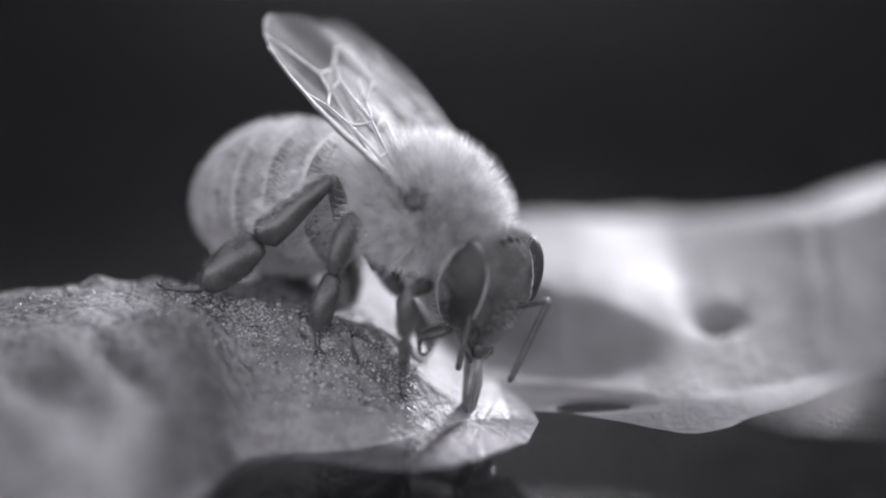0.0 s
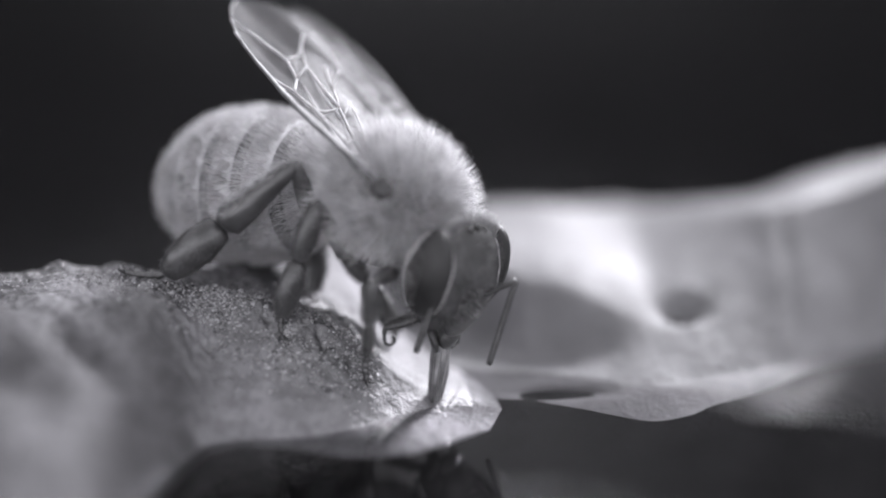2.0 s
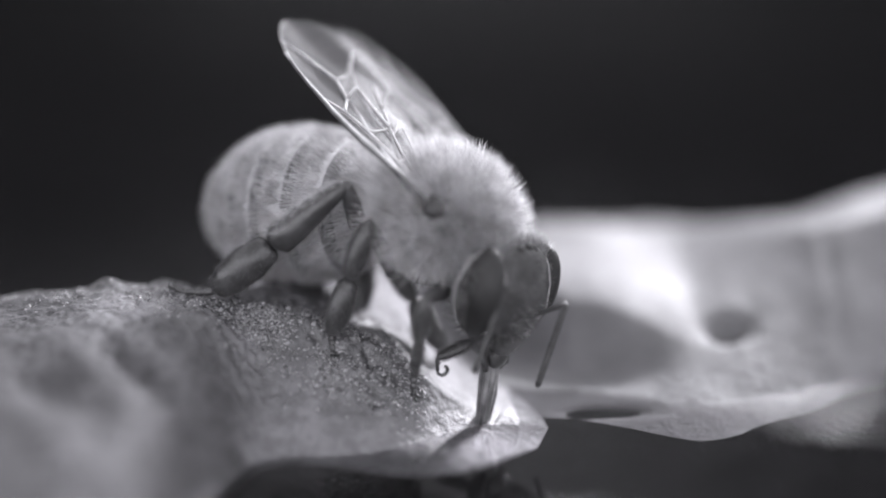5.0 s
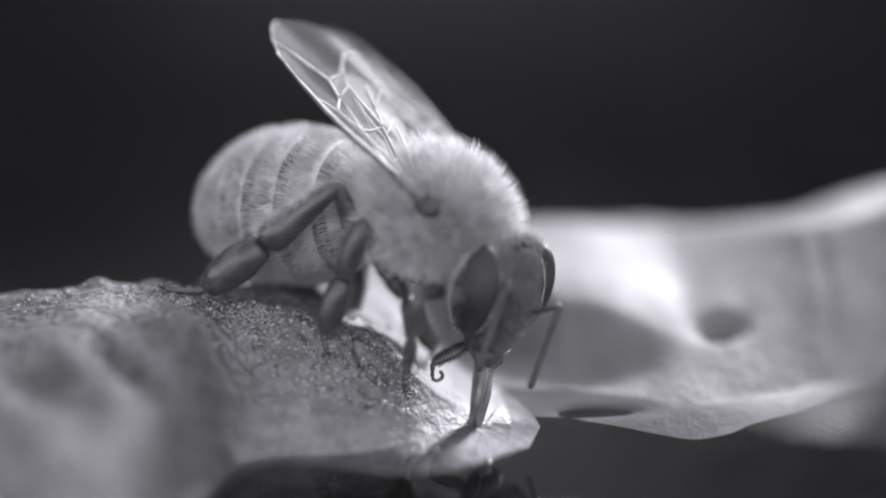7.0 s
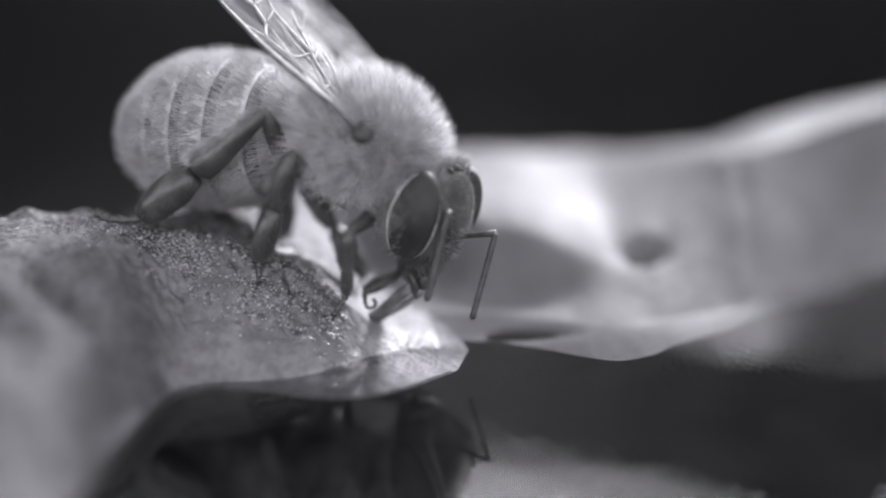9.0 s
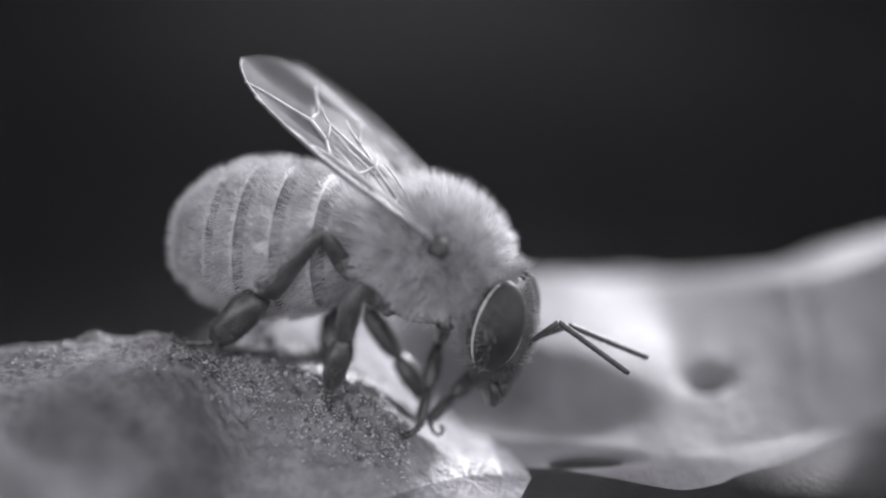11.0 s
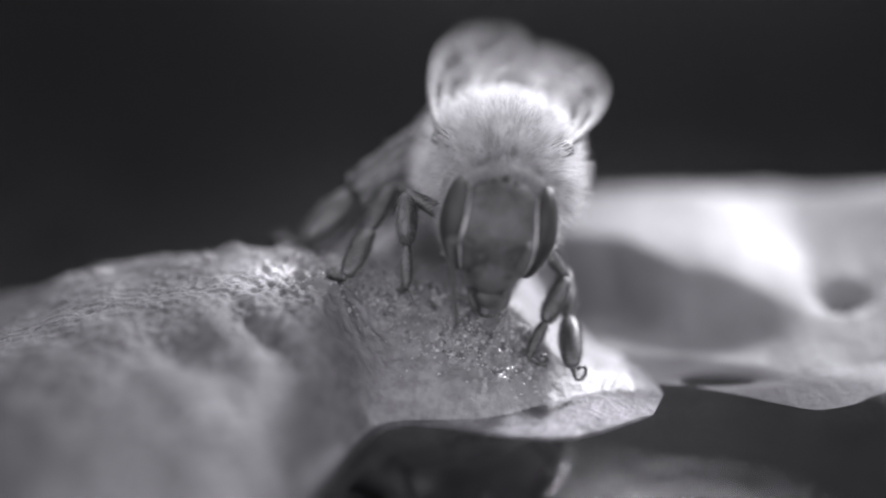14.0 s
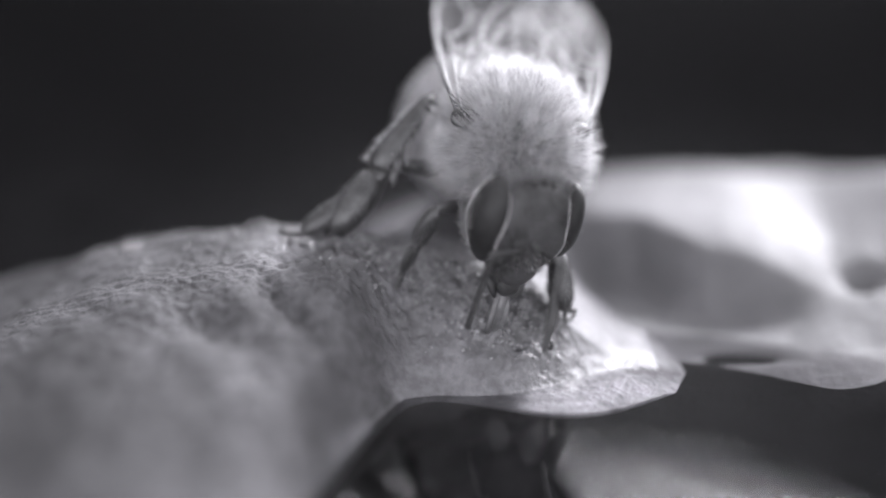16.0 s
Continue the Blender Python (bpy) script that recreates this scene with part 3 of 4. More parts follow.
# tongue: hinge under the jaws, reaching down its own -z
proboscis = part("proboscis", joined(
    tube([(0, 0, 0.25), (0, 0, -0.5), (-0.02, 0, -1.3), (-0.05, 0, -2.0), (-0.08, 0, -2.45)], [0.3, 0.3, 0.24, 0.2, 0.12], 12, 0.7),
    tube([(0.12, 0.16, 0.1), (0.14, 0.2, -0.9), (0.06, 0.14, -1.9)], [0.12, 0.1, 0.05], 8),
    tube([(0.12, -0.16, 0.1), (0.14, -0.2, -0.9), (0.06, -0.14, -1.9)], [0.12, 0.1, 0.05], 8),
    tube([(-0.08, 0, -2.4), (-0.16, 0, -2.75), (-0.42, 0, -2.95)], [0.08, 0.07, 0.03], 8)), M_TONGUE, head, "slender grey drinking tongue")
TONGUE_AT = (1.2, 0, -2.45)

SCAPE, FLAG = 1.15, 2.55


def antenna():
    sc = part("scape", tube([(0, 0, 0), (0, 0, 0.12), (0, 0, 0.7), (0, 0, SCAPE)], [0.1, 0.075, 0.085, 0.1], 8), M_CHITIN, head)
    zs = np.linspace(0, FLAG, 23)
    fl = part("flagellum", tube([(0, 0, z) for z in zs], [0.075 if i == 0 else (0.1 if i % 2 else 0.085) * (0.75 if i == 22 else 1) for i in range(23)], 8), M_CHITIN, head)
    return sc, fl


ANTENNAE = {-1: antenna(), 1: antenna()}
ROOT = {s: (1.72, s * 0.3, -0.55) for s in (-1, 1)}

# legs: femur is the part, the rest hang from it
LEG = {"front": (1.9, 1.5, 1.15, 0.75), "mid": (1.8, 1.75, 1.75, 0.6), "hind": (2.0, 2.75, 2.25, 1.2)}
COXA = {"front": (1.2, 0.95, -1.35), "mid": (-0.45, 1.45, -1.3), "hind": (-1.65, 1.35, -0.85)}
GIRTH = {"front": (0.26, 0.31, 0.19), "mid": (0.26, 0.32, 0.37), "hind": (0.29, 0.5, 0.58)}


def limb(name, length, rows, flat, parent, mat=M_LEG, bristles=0, label="", fringe=None):
    """A limb along +z; rows: share of the length and half width."""
    ob = part(name, tube([(0, 0, q * length) for q, _ in rows], [r for _, r in rows], 14, flat), mat, parent, label)
    if bristles:
        q = rng.uniform(0.05, 0.95, bristles)
        r = np.interp(q, [a for a, _ in rows], [b for _, b in rows])
        a = rng.uniform(0, 2 * math.pi, bristles) if not fringe else rng.normal(0, 0.3, bristles) + math.pi * rng.integers(0, 2, bristles)
        base = np.stack([r * np.cos(a), r * flat * np.sin(a), q * length], 1)
        way = np.stack([np.cos(a), np.sin(a), 0.8 + 0 * a], 1) + 0.2 * rng.normal(size=(bristles, 3))
        h = part("bristles", hairs(base, way, rng.uniform(*((0.15, 0.4) if fringe else (0.05, 0.14)), bristles), np.full(bristles, 0.008), np.array((0, 0, 0.1)), rng), fringe or M_BRISTLE, parent if parent is not bee else ob)
        h["kind"] = "stuff"
        return ob, h
    return ob, None


def make_leg(kind, side):
    l1, l2, l3, l4 = LEG[kind]
    g1, g2, g3 = GIRTH[kind]
    femur, _ = limb("leg", l1, [(-0.04, 0.12), (0.05, g1 * 0.7), (0.3, g1), (0.7, g1 * 0.85), (0.95, g1 * 0.55), (1.03, 0.1)], 0.85, bee)
    if kind == "hind":
        shape = [(0, 0.12), (0.08, 0.26), (0.4, g2 * 0.75), (0.75, g2 * 0.98), (0.93, g2), (1.0, g2 * 0.55)]
    else:
        shape = [(0, 0.12), (0.08, g2 * 0.75), (0.4, g2), (0.75, g2 * 0.95), (0.95, g2 * 0.65), (1.0, 0.14)]
    tibia = limb("tibia", l2, shape, 0.85 if kind == "hind" else 0.8, femur, bristles=560, fringe=M_DOWN if kind == "hind" else None)
    basi = limb("basitarsus", l3, [(0, 0.12), (0.08, g3 * 0.75), (0.4, g3), (0.75, g3 * 0.9), (0.95, g3 * 0.6), (1.0, 0.12)], 0.8, femur, bristles=420)
    zs = [0, .04, .2, .24, .28, .44, .48, .52, .68, .72, .76, .92, 1.0]
    rs = [.07, .1, .13, .06, .1, .12, .06, .1, .11, .06, .09, .12, .05]
    tip = joined(tube([(0.18 * l4 * q ** 2.2, 0, q * l4) for q in zs], rs, 8, 0.8),
                 tube([(0.17 * l4, 0.05, l4 * 0.96), (0.17 * l4 + 0.12, 0.16, l4 + 0.06), (0.17 * l4 + 0.24, 0.2, l4 + 0.02)], [0.05, 0.04, 0.015], 6),
                 tube([(0.17 * l4, -0.05, l4 * 0.96), (0.17 * l4 + 0.12, -0.16, l4 + 0.06), (0.17 * l4 + 0.24, -0.2, l4 + 0.02)], [0.05, 0.04, 0.015], 6))
    if side > 0 and kind != "hind":
        # a foot curled under itself
        bow = 0.21 if kind == "mid" else 0.15
        turn = [(bow - bow * math.cos(q), 0.05 * q / 5, 0.55 * l4 + bow * math.sin(q)) for q in np.linspace(0, 5.2 if kind == "mid" else 4.3, 14)]
        tip = tube([(0, 0, 0), (0, 0, 0.2 * l4), (0, 0, 0.35 * l4)] + turn, [0.06, 0.085, 0.055] + [0.065, 0.048] * 7, 8)
    tarsus = part("tarsus", tip, M_LEG, femur)
    return femur, tibia, basi, tarsus


def make_coxa(kind, side):
    """The stout joint between the body and a leg."""
    x, y, z = COXA[kind]
    part("coxa", tube([(x * 0.8, side * y * 0.8, z + 0.75), (x * 0.9, side * y * 0.95, z + 0.35), (x, side * y, z - 0.02), (x, side * y, z - 0.2)], [0.3, 0.42, 0.3, 0.12], 12, 0.9), M_LEG, thorax)


for k in COXA:
    for s in (-1, 1):
        make_coxa(k, s)
LEGS = {(k, s): make_leg(k, s) for k in ("front", "mid", "hind") for s in (-1, 1)}


# wings: span along +x, leading edge towards +y, at the joint
FORE = [(0, 0.10, -0.12), (0.6, 0.2, -0.35), (1.6, 0.34, -0.85), (3, 0.42, -1.5), (4.5, 0.42, -2.1), (6, 0.32, -2.5), (7.0, 0.14, -2.55),
        (7.8, -0.12, -2.42), (8.4, -0.4, -2.15), (8.85, -0.72, -1.8), (9.1, -1.0, -1.5), (9.18, -1.2, -1.3)]
FORE_SCALE = (0.88, 1.05)
HIND = [(0, 0.05, -0.1), (0.8, 0.12, -0.6), (2, 0.2, -1.2), (3.4, 0.2, -1.6), (4.6, 0.08, -1.65), (5.6, -0.2, -1.45), (6.2, -0.6, -1.0)]
FORE_VEINS = [[(0, 0.05), (1.6, 0.28), (3.2, 0.36), (4.8, 0.36), (6.2, 0.26), (7.6, 0.02)], [(0.2, -0.02), (1.8, 0.05), (3.4, -0.02), (4.4, 0.05), (5.2, 0.32)],
              [(0.3, -0.1), (2.0, -0.5), (3.3, -0.85), (4.2, -1.3), (4.8, -1.95)], [(0.4, -0.16), (1.8, -0.75), (3.2, -1.35)],
              [(3.4, -0.02), (3.3, -0.85)], [(4.4, 0.05), (5.0, -0.5), (5.9, -0.75), (7.4, -0.55), (8.3, -0.3)],
              [(3.3, -0.85), (4.4, -0.95), (5.4, -1.15), (6.3, -1.6)], [(5.0, -0.5), (5.4, -1.15)], [(5.9, -0.75), (6.0, -1.3), (6.8, -2.0)],
              [(4.2, -1.3), (5.2, -1.7)], [(1.8, 0.05), (2.0, -0.5)]]
HIND_VEINS = [[(0, 0), (1.4, 0.08), (3.0, 0.15), (4.4, 0.04)], [(0.2, -0.05), (1.6, -0.35), (2.8, -0.55), (3.6, -1.2)], [(1.6, -0.35), (2.4, -1.1)], [(2.8, -0.55), (4.0, -0.45), (5.2, -0.55)]]


def sag(x, y):
    """Shallow pleats of the membrane."""
    fold = 0.09 * math.sin(5.2 * y + 0.8 * math.sin(0.7 * x)) * min(1, x / 1.5) * max(0.25, 1 - x / 9)
    return fold + 0.05 * math.sin(2.1 * y + 0.5) * min(1, x / 2) + 0.04 * math.sin(0.9 * x + 1.7 * y) - 0.0036 * x * x


def make_wing(name, outline, veins, side, label):
    kx, ky = FORE_SCALE
    outline = [(a * kx, b * ky, c * ky) for a, b, c in outline]
    veins = [[(a * kx, b * ky) for a, b in line] for line in veins]
    cols, rows = 56, 30
    xs = np.linspace(0, outline[-1][0], cols)
    top, low = np.interp(xs, [q[0] for q in outline], [q[1] for q in outline]), np.interp(xs, [q[0] for q in outline], [q[2] for q in outline])
    v = []
    for half in (0.006, -0.006):
        for x, a, b in zip(xs, top, low):
            for k in range(rows):
                y = a + (b - a) * k / (rows - 1)
                v.append((x, side * y, sag(x, y) + half))
    f = [tuple(q) for q in grid_faces(cols, rows)]
    n = cols * rows
    f += [tuple(i + n for i in q[::-1]) for q in f]
    wing = part(name, (np.array(v), f), M_WING, bee, label)
    for line in veins:
        fine = [tuple(np.array(p) + (np.array(q) - np.array(p)) * k / 4) for p, q in zip(line, line[1:]) for k in range(4)] + [line[-1]]
        m = len(fine)
        part("vein", tube([(x, side * y, sag(x, y)) for x, y in fine], [0.06 * (1 - 0.5 * i / m) for i in range(m)], 6), M_VEIN, wing)
    edge = [(x, side * a, sag(x, a)) for x, a in zip(xs, top)]
    part("vein", tube(edge, [0.085 - 0.055 * i / len(edge) for i in range(len(edge))], 6), M_COSTA, wing)
    return wing


WINGS = {}
for side in (-1, 1):
    WINGS["fore", side] = make_wing("forewing", FORE, FORE_VEINS, -side, "clear veined forewing raised over the back")
    WINGS["hind", side] = make_wing("hindwing", HIND, HIND_VEINS, -side, "small clear veined hindwing")
WING_AT = {"fore": (0.45, 1.75, 1.1), "hind": (-0.15, 1.7, 1.0)}


# ---- movement ----
def glide(table, t):
    """Values at t from rows (seconds, values...), eased between them."""
    ts = [r[0] for r in table]
    if t <= ts[0]:
        return np.array(table[0][1:], float)
    for a, b in zip(table, table[1:]):
        if t <= b[0]:
            u = (t - a[0]) / (b[0] - a[0])
            u = u * u * (3 - 2 * u)
            return np.array(a[1:], float) * (1 - u) + np.array(b[1:], float) * u
    return np.array(table[-1][1:], float)


# thorax: place in millimetres, heading, nose-down, lean to its right
BODY = [(0.0, -1.9, 2.9, 6.6, -30.5, 12, -4), (2.5, -1.8, 2.8, 6.55, -29.5, 12.4, -5), (8.2, -1.6, 2.7, 6.5, -28.2, 12.1, -5), (10.4, -1.6, 2.3, 7.0, -16.7, 16.7, -4.3),
        (11.0, -1.6, 2.5, 7.2, -15.1, 15.6, -2.4), (11.5, -1.65, 2.5, 7.2, -15.1, 15.6, -2.4), (12.0, -1.7, 2.1, 7.1, -23.6, 11.6, -5), (12.5, -2.2, 2.0, 7.6, -33.5, 11.1, -2),
        (13.0, -2.6, 1.9, 7.9, -40, 10.5, -2.5), (13.3, -2.8, 2.1, 7.7, -58, 6, -4), (13.5, -3.4, 2.4, 7.4, -68, 2, -5.5), (14.0, -3.8, 3.0, 7.2, -88.4, -3, -5), (14.5, -4.1, 2.5, 7.2, -91.5, -3.5, -0.5),
        (15.0, -4.4, 2.4, 7.8, -97.8, -6.5, -4), (15.5, -4.5, 2.6, 7.6, -84.7, 8.6, -9), (16.0, -4.3, 2.5, 7.5, -78, 11.7, -9.5)]
# head on the thorax: yaw to its left, nose-down, lean
HEAD = [(0.0, -15.6, 7.9, -0.7), (2.5, -16, 7.4, 0), (8.2, -16.8, 6.4, -3.4), (10.4, 1.2, 1.8, -2.7), (11.0, -1, 0, -4.9), (11.5, -1, 0, -4.9), (12.0, -22, 10.7, -6), (12.5, -20.4, 11.6, -4),
        (13.0, -16.3, 9, -4.9), (13.5, -5, 5, -4), (14.0, 3, 5, -3), (14.5, -17, -17, 3.5), (15.0, -10, -9, 3.9), (15.5, 14, 10, -5), (16.0, 12.3, 7.8, -5.7)]
ABDOMEN = [(0.0, 15, 0), (8.2, 15, 0), (10.4, 13.5, 0), (11.0, 12.5, 0), (12.0, 11, 0), (12.5, 16, 0), (13.0, 22, 6), (13.5, 20, 16), (14.0, 12, 8), (14.5, 11, 2), (15.0, 14, 0), (16.0, 24, 0)]
TONGUE = [(0.0, -18), (8.4, -18), (9.0, 30), (9.8, 142), (15.1, 142), (15.5, 50), (15.8, -16), (16.0, -16)]
# wings: lift of the right and left pair, their outward turns, and the ways of their leading edges
WING_TURN = [(0.0, 22.4, 16.7, -7.3, 29, -0.19, 0.97, -0.16, 0.38, 0.88, -0.29), (8.2, 22.4, 16.7, -7.3, 29, -0.19, 0.97, -0.16, 0.38, 0.88, -0.29), (11.0, 20.3, 15.5, -4.5, 32, -0.17, 0.95, -0.26, 0.38, 0.88, -0.29),
             (12.5, 18, 12.8, -9.7, 26, -0.24, 0.94, -0.24, 0.3, 0.85, -0.4), (13.0, 16, 12, -10, 26, -0.2, 0.95, -0.25, 0.3, 0.85, -0.35),
             (13.5, 20, 17, 0, 14, -0.1, 0.95, -0.3, 0.2, 0.9, -0.2), (14.0, 17, 10, 2, 13, 0, 1, -0.15, 0, 0.95, -0.25), (14.5, 20.5, 12.5, 1.5, 13.5, 0, 1, -0.15, 0, 0.95, -0.25), (15.0, 21, 13, 4, 11, 0, 1, -0.15, 0, 0.95, -0.25), (16.0, 12, 9, 0, 16, 0, 1, -0.15, 0, 0.95, -0.25)]
# antenna elbows and tips in head space, for the right and the left one
FEEL = {-1: [(0.0, 1.31, -1.16, 0.1), (2.5, 1.2, -1.0, 0.2), (7.0, 1.53, -0.89, 0.42), (8.2, 1.6, -0.9, 0.3), (10.5, 1.98, -1.07, 0.27), (11.0, 2.4, -0.5, 0.4), (11.6, 2.4, -0.5, 0.4), (12.5, 1.8, -1.2, 0.0), (14.5, 2.0, -1.2, -0.4), (15.0, 2.17, -1.43, -0.13), (15.4, 2.0, -1.2, -0.5), (16.0, 2.0, -1.2, -0.5)],
        1: [(0.0, 2.58, 0.48, 0.19), (2.5, 2.33, 0.69, 0.34), (7.0, 2.56, 0.4, 0.23), (8.0, 2.62, 0.47, 0.15), (10.5, 2.69, 0.1, -0.19), (11.0, 2.6, 0.52, 0.18), (11.6, 2.6, 0.52, 0.18), (12.0, 2.09, 0.86, 0.41), (12.5, 2.8, 0.58, -0.26), (13.0, 2.65, 0.34, 0.12), (13.5, 2.56, 0.55, 0.19), (15.0, 2.01, 1.34, -0.96), (15.5, 2.78, 0.3, -0.15), (16.0, 2.75, 0.3, -0.07)]}
REACH = {-1: [(0.0, 1.75, -1.21, -2.41), (2.5, 1.5, -1.4, -2.3), (7.0, 2.22, -1.64, -1.97), (8.2, 2.2, -1.4, -2.1), (10.5, 2.6, -1.4, -2.1), (11.0, 4.7, 0.2, -0.5), (11.6, 4.7, 0.2, -0.5), (12.5, 2.4, -1.3, -2.4), (14.0, 2.1, -0.9, -2.5), (14.5, 2.1, -1.0, -2.5), (15.0, 2.6, -3.6, -1.1), (15.4, 2.2, -1.6, -2.5), (16.0, 2.2, -1.3, -2.6)],
         1: [(0.0, 2.9, -0.3, -2.22), (2.5, 2.81, 0.38, -2.14), (7.0, 2.81, 0.24, -2.3), (8.0, 2.86, -0.54, -2.22), (10.5, 3.66, 1.08, -2.17), (11.0, 5.03, 1.23, -0.1), (11.6, 5.03, 1.23, -0.1), (12.0, 3.89, 1.09, -1.41), (12.5, 3.39, -0.61, -2.45), (13.0, 3.18, 0.01, -2.36), (13.5, 3.31, -0.53, -2.18), (15.0, 2.2, 1.2, -3.3), (15.5, 4.3, -0.1, -2.25), (16.0, 3.99, 0.19, -2.31)]}
# footholds in millimetres
FEET = {("hind", -1): [(0.0, -10.92, 1.82, 4.22), (8.2, -10.85, 1.85, 4.22), (10.3, -10.4, 1.92, 4.23), (13.3, -10.4, 1.92, 4.23), (13.4, -11.6, 4.3, 4.7), (13.6, -12.1, 4.8, 3.9), (13.8, -12.1, 4.9, 3.85), (14.2, -12.1, 5.0, 3.8), (14.9, -12.2, 5.0, 3.8), (15.2, -11.3, 2.5, 4.35), (16.0, -11.3, 2.5, 4.35)],
        ("mid", -1): [(0.0, -5.58, 0.56, 2.52), (8.2, -5.3, 0.57, 2.51), (10.3, -5.11, 0.52, 2.51), (13.2, -5.05, 0.6, 2.55), (13.3, -7.4, 0.6, 4.8), (13.4, -9.6, 0.75, 3.95), (14.6, -9.45, 0.85, 3.87), (14.8, -11.1, 1.0, 5.0), (15.0, -12.35, 1.65, 4.35), (16.0, -12.3, 1.52, 4.38)],
        ("front", -1): [(0.0, -2.79, 0.05, 1.15), (8.2, -2.71, 0.23, 1.32), (10.3, -2.39, 0.5, 1.26), (11.5, -2.39, 0.55, 1.35), (12.0, -2.75, 0.45, 1.55), (12.25, -3.2, 0.8, 2.9), (12.5, -3.48, 1.27, 2.62), (13.0, -4.07, 0.31, 2.1), (13.6, -3.72, 0.1, 1.85), (13.7, -5.4, 0.6, 3.8), (13.8, -7.15, 1.05, 3.25), (14.5, -7.45, 1.1, 3.3), (15.0, -8.0, 0.82, 3.05), (15.5, -7.9, 0.7, 2.9), (16.0, -8.23, 0.42, 2.72)],
        ("front", 1): [(0.0, -2.1, 1.8, 1.7), (8.2, -1.66, 0.85, 1.2), (10.3, -1.25, 1.8, 0.8), (12.0, -1.2, 1.74, 0.75), (12.5, -1.6, 1.6, 1.05), (13.0, -1.4, 1.05, 0.88), (13.5, -0.6, 2.2, 0.7), (14.0, -2.0, 0.3, 0.88), (14.5, -2.54, 0.8, 1.6), (15.0, -4.0, 0.1, 2.4), (15.5, -3.6, -0.1, 1.6), (16.0, -2.94, -0.54, 1.1)],
        ("mid", 1): [(0.0, -1.8, 3.6, 1.1), (12.6, -1.8, 3.6, 1.1), (13.0, -2.7, 3.4, 1.7), (13.5, -1.6, 1.6, 1.6), (14.0, -1.03, 0.15, 0.42), (14.5, -2.4, 0.9, 1.74), (15.0, -2.15, 0.75, 1.4), (16.0, -2.25, 0.85, 1.5)],
        ("hind", 1): [(0.0, -6.0, 5.0, 2.4), (13.0, -6.0, 5.0, 2.4), (13.6, -4.6, 6.2, 2.1), (16.0, -4.6, 6.2, 2.1)]}
# ways in which the knees stand out, and in which the toes point, in body space
POLE = {("hind", -1): [(0.0, -0.2, -0.46, 0.87), (8.2, -0.2, -0.46, 0.87), (10.4, -0.25, -0.43, 0.87), (13.2, -0.25, -0.43, 0.87), (13.5, -0.1, -0.95, 0.2), (14.5, 0.37, -0.5, 0.8), (15.0, 0.4, -0.7, 0.2), (15.3, 0.43, -0.75, -0.3), (16.0, 0.43, -0.75, -0.3)],
        ("mid", -1): [(0.0, -0.43, -0.75, 0.0), (8.2, -0.55, -0.76, 0.34), (10.4, -0.5, -0.87, 0.0), (13.2, -0.5, -0.87, 0.1), (13.5, -0.92, -0.2, 0.34), (14.5, -0.05, -0.5, 0.87), (15.0, 0.1, -0.99, 0.1), (16.0, 0.1, -0.99, 0.0)],
        ("front", -1): [(0.0, 0.1, -0.9, 0.3), (8.2, 0.08, -0.76, 0.64), (10.4, -0.1, 0.3, 0.87), (12.4, -0.1, 0.3, 0.87), (13.0, 0.0, -0.4, 0.7), (13.5, -0.1, -0.6, 0.7), (14.5, 0.2, -0.8, 0.4), (15.2, 0.4, -0.6, 0.6), (16.0, 0.62, -0.45, 0.64)],
        ("front", 1): [(0.0, 0.8, 0.6, 0.6), (8.2, 0.8, 0.6, 0.6), (10.4, 0.7, 0.51, -0.5), (12.6, 0.7, 0.51, -0.5), (13.5, 0.0, 0.9, 0.1), (14.5, -0.87, 0.5, 0.0), (16.0, -0.64, 0.58, -0.5)],
        ("mid", 1): [(0.0, -1.2, -0.3, 1.2), (16.0, -1.2, -0.3, 1.2)],
        ("hind", 1): [(0.0, -1.0, 0.2, 1.2), (16.0, -1.0, 0.2, 1.2)]}
TOES = {("hind", -1): [(0.0, -0.9, -0.3, -0.4), (13.2, -0.9, -0.3, -0.4), (13.5, -0.9, -0.35, -0.1), (14.5, -0.3, -0.9, -0.4), (15.1, -0.9, -0.3, -0.4), (16.0, -0.9, -0.3, -0.4)],
        ("mid", -1): [(0.0, 0.3, -0.2, -0.85), (8.2, 0.4, -0.25, -0.8), (10.4, 0.0, 0.0, -1.0), (13.2, 0.0, 0.0, -1.0), (13.5, -0.3, -0.9, -0.4), (14.5, -0.9, -0.3, -0.4), (15.0, -0.3, -0.9, -0.4), (16.0, -0.3, -0.9, -0.4)],
        ("front", -1): [(0.0, 0.0, 0.0, -1.0), (8.2, 0.0, 0.0, -1.0), (10.4, -0.3, -0.9, -0.4), (12.2, -0.3, -0.9, -0.4), (12.8, 0.0, 0.0, -1.0), (13.5, 0.0, 0.0, -1.0), (14.0, -0.6, -0.2, -0.6), (14.5, -0.9, -0.3, -0.4), (15.2, 0.0, -0.2, -1.0), (16.0, 0.15, -0.15, -1.0)],
        ("front", 1): [(0.0, 0.15, 0.15, -1.0), (8.2, 0.15, 0.15, -1.0), (10.4, 0.5, 0.3, -0.8), (12.6, 0.5, 0.3, -0.8), (14.5, -0.3, 0.9, -0.4), (15.5, 0.0, 0.2, -1.0), (16.0, 0.0, 0.0, -1.0)],
        ("mid", 1): [(0.0, -0.25, 0.3, -1.0), (16.0, -0.25, 0.3, -1.0)],
        ("hind", 1): [(0.0, -0.9, 0.35, -0.1), (16.0, -0.9, 0.35, -0.1)]}


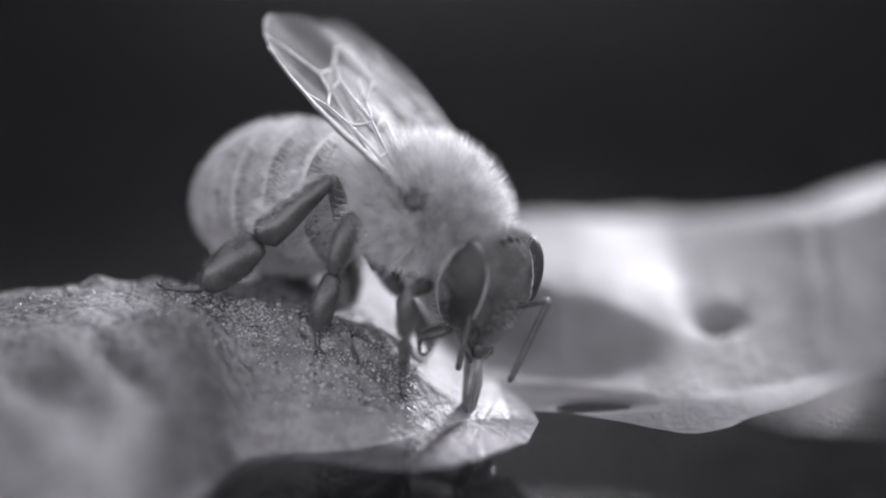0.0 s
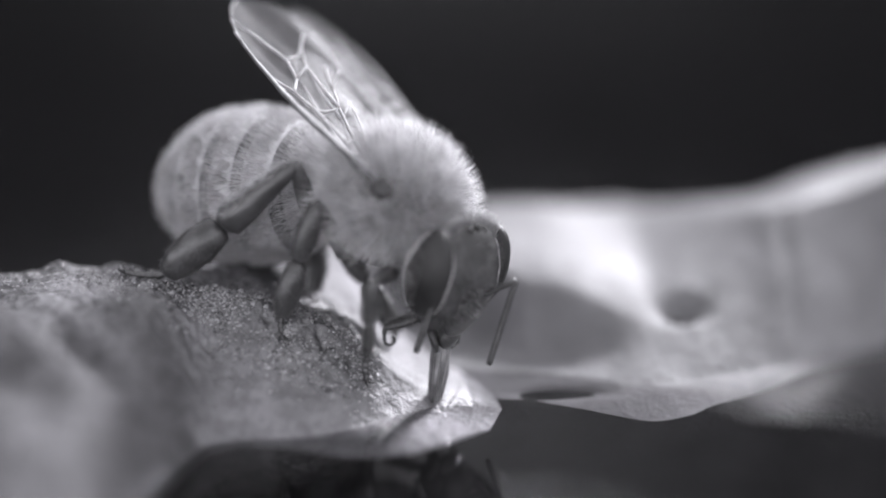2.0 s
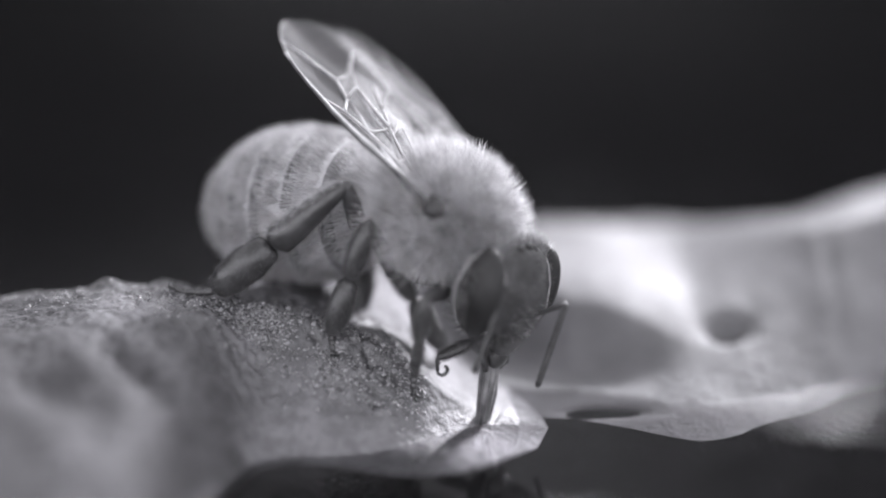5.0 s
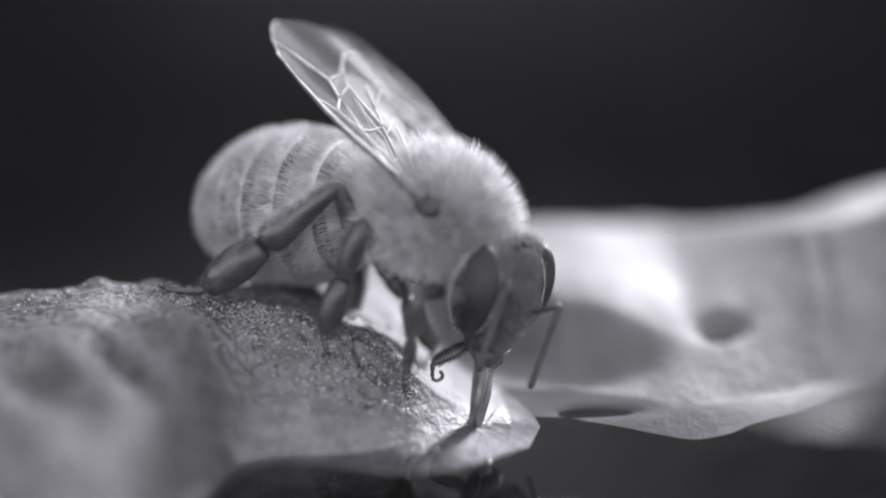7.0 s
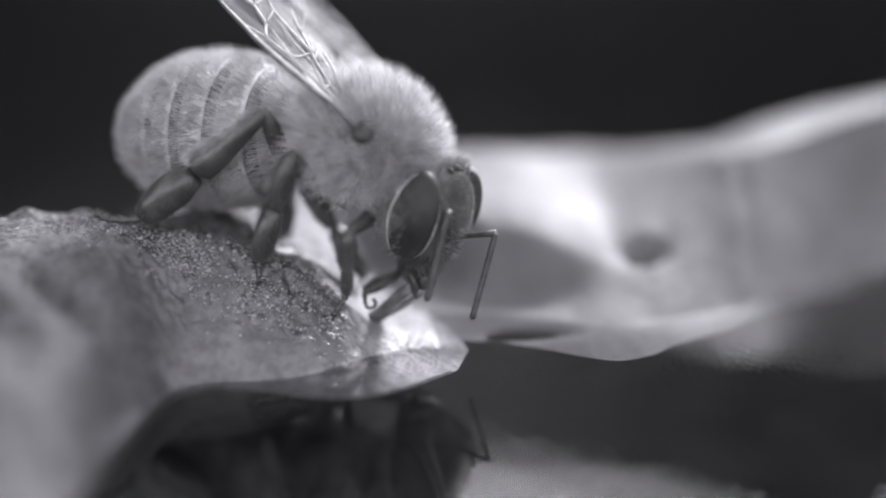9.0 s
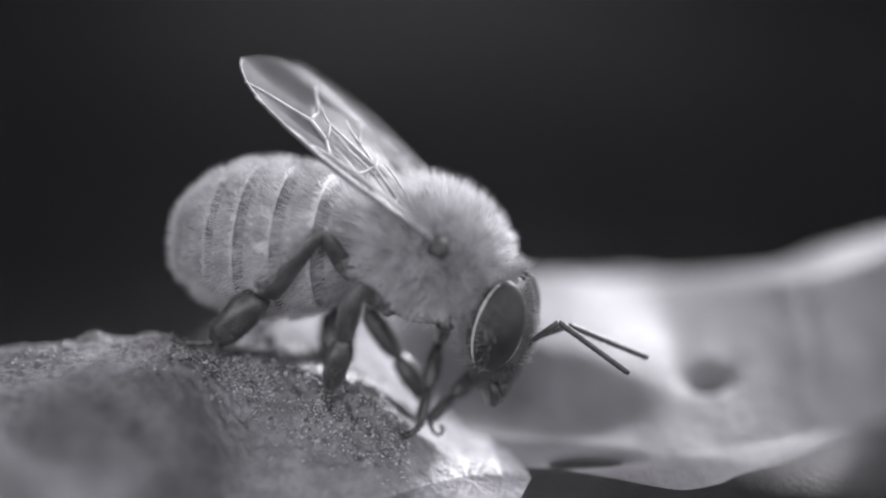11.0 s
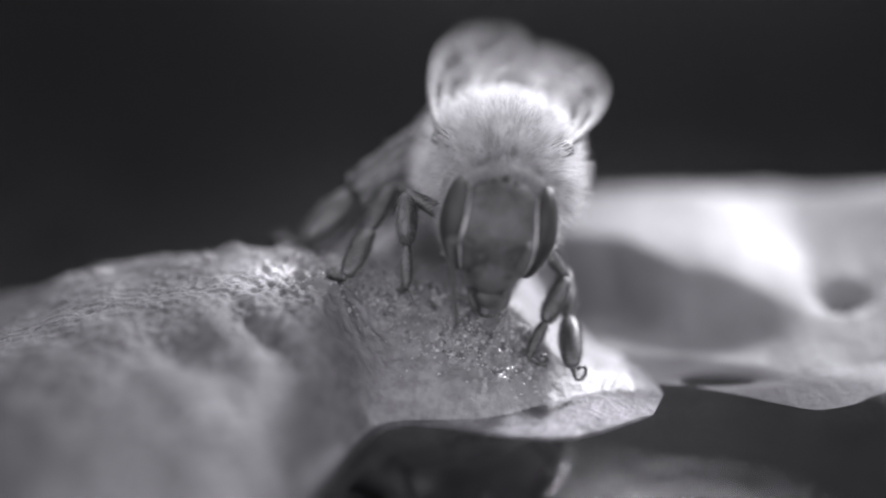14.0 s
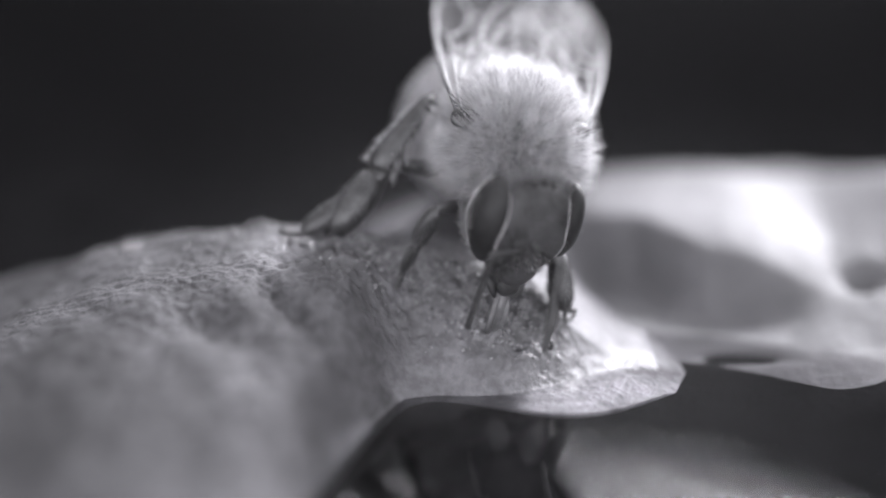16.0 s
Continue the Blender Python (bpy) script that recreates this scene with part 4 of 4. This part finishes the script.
def body_pose(t):
    x, y, z, h, p, r = glide(BODY, t)
    return Matrix.Translation(Vector((x, y, z))) @ pose(0, 0, 0, 0, 0, h) @ pose(0, 0, 0, 0, p, 0) @ pose(0, 0, 0, r)


def metres(m, unit=MM):
    m = m.copy()
    m.translation = m.translation * unit
    return m


def grown(m):
    return metres(m, BEE)


def along(a, b, hint):
    """A pose at a whose z axis points to b and whose x axis leans to hint."""
    z = (b - a).normalized()
    y = z.cross(hint)
    if y.length < 1e-6:
        y = z.cross(Vector((1, 0.3, 0.2)))
    y.normalize()
    x = y.cross(z)
    m = Matrix((x, y, z)).transposed().to_4x4()
    m.translation = a
    return m


def leg_poses(kind, side, t):
    """Femur in body space, and tibia, basitarsus, tarsus in the femur's space."""
    l1, l2, l3, l4 = LEG[kind]
    back = body_pose(t).inverted()
    foot = (back @ Vector(glide(FEET[kind, side], t))) * (MM / BEE)
    c = Vector(COXA[kind])
    c.y *= side
    toe = Vector(glide(TOES[kind, side], t))
    ankle = foot - toe.normalized() * l4
    span = ankle - c
    d = min(span.length, (l1 + l2 + l3) * 0.985)
    d = max(d, abs(l2 + l3 - l1) * 1.02)
    way = span.normalized()
    ankle = c + way * d
    low = l2 + l3
    k = (l1 * l1 - low * low + d * d) / (2 * d)
    h = math.sqrt(max(l1 * l1 - k * k, 0.0))
    pole = Vector(glide(POLE[kind, side], t))
    pole = (pole - way * pole.dot(way)).normalized()
    knee = c + way * k + pole * h
    shin = knee + (ankle - knee) * (l2 / low)
    m1 = along(c, knee, pole)
    broad = pole if kind == "front" else Vector((0.7, 0.7, 0.2))
    inv = m1.inverted()
    tip = ankle + (foot - (ankle)).normalized() * l4 if (foot - ankle).length > 0.05 else ankle + toe * l4
    return m1, inv @ along(knee, shin, broad), inv @ along(shin, ankle, broad), inv @ along(ankle, tip, Vector((0, 0, 1)))


def wing_pose(kind, side, t):
    lift, lift_left, right, left, ex, ey, ez, fx, fy, fz = glide(WING_TURN, t)
    lift, splay = (lift, right) if side < 0 else (lift_left, left)
    x, y, z = WING_AT[kind]
    a, b = radians(lift), radians(splay)
    span = Vector((-math.cos(a) * math.cos(b), side * math.cos(a) * math.sin(b), math.sin(a)))
    edge = Vector((ex, -ey, ez)) if side < 0 else Vector((fx, fy, fz))
    chord = (edge - span * edge.dot(span)).normalized()
    if kind == "hind":
        span, chord = span * 0.97 - chord * 0.24, chord * 0.97 + span * 0.24
    # the leading edge lies outwards
    thick = span.cross(chord * -side).normalized()
    m = Matrix((span, chord * -side, thick)).transposed().to_4x4()
    m.translation = Vector((x, side * y, z))
    return m


def head_pose(t):
    yaw, nod, lean = glide(HEAD, t)
    return Matrix.Translation(Vector(HEAD_AT)) @ pose(0, 0, 0, 0, 0, yaw) @ pose(0, 0, 0, 0, nod, 0) @ pose(0, 0, 0, lean)


def motions():
    times = sorted({round(0.25 * i, 2) for i in range(65)} | {round(12.0 + 0.1 * i, 2) for i in range(41)})
    walk(bee, [(t, metres(body_pose(t))) for t in times])
    walk(head, [(t, grown(head_pose(t))) for t in times])
    walk(abdomen, [(t, grown(Matrix.Translation(Vector(ABDOMEN_AT)) @ pose(0, 0, 0, 0, 0, glide(ABDOMEN, t)[1]) @ pose(0, 0, 0, 0, -glide(ABDOMEN, t)[0], 0))) for t in times])
    walk(proboscis, [(t, grown(Matrix.Translation(Vector(TONGUE_AT)) @ pose(0, 0, 0, 0, glide(TONGUE, t)[0], 0))) for t in times])
    for (kind, side), parts in LEGS.items():
        rows = [(t, leg_poses(kind, side, t)) for t in times]
        femur, (tibia, tb), (basi, bb), tarsus = parts
        for ob, k in ((femur, 0), (tibia, 1), (tb, 1), (basi, 2), (bb, 2), (tarsus, 3)):
            walk(ob, [(t, grown(m[k])) for t, m in rows])
    for (kind, side), ob in WINGS.items():
        walk(ob, [(t, grown(wing_pose(kind, side, t))) for t in times])
    for side, (scape, flagellum) in ANTENNAE.items():
        rows_a, rows_b = [], []
        for t in times:
            root = Vector(ROOT[side])
            elbow = root + (Vector(glide(FEEL[side], t)) - root).normalized() * SCAPE
            tip = Vector(glide(REACH[side], t))
            rows_a.append((t, grown(along(root, elbow, Vector((1, 0, 0.2))))))
            rows_b.append((t, grown(along(elbow, tip, Vector((1, 0, 0.2))))))
        walk(scape, rows_a)
        walk(flagellum, rows_b)


motions()
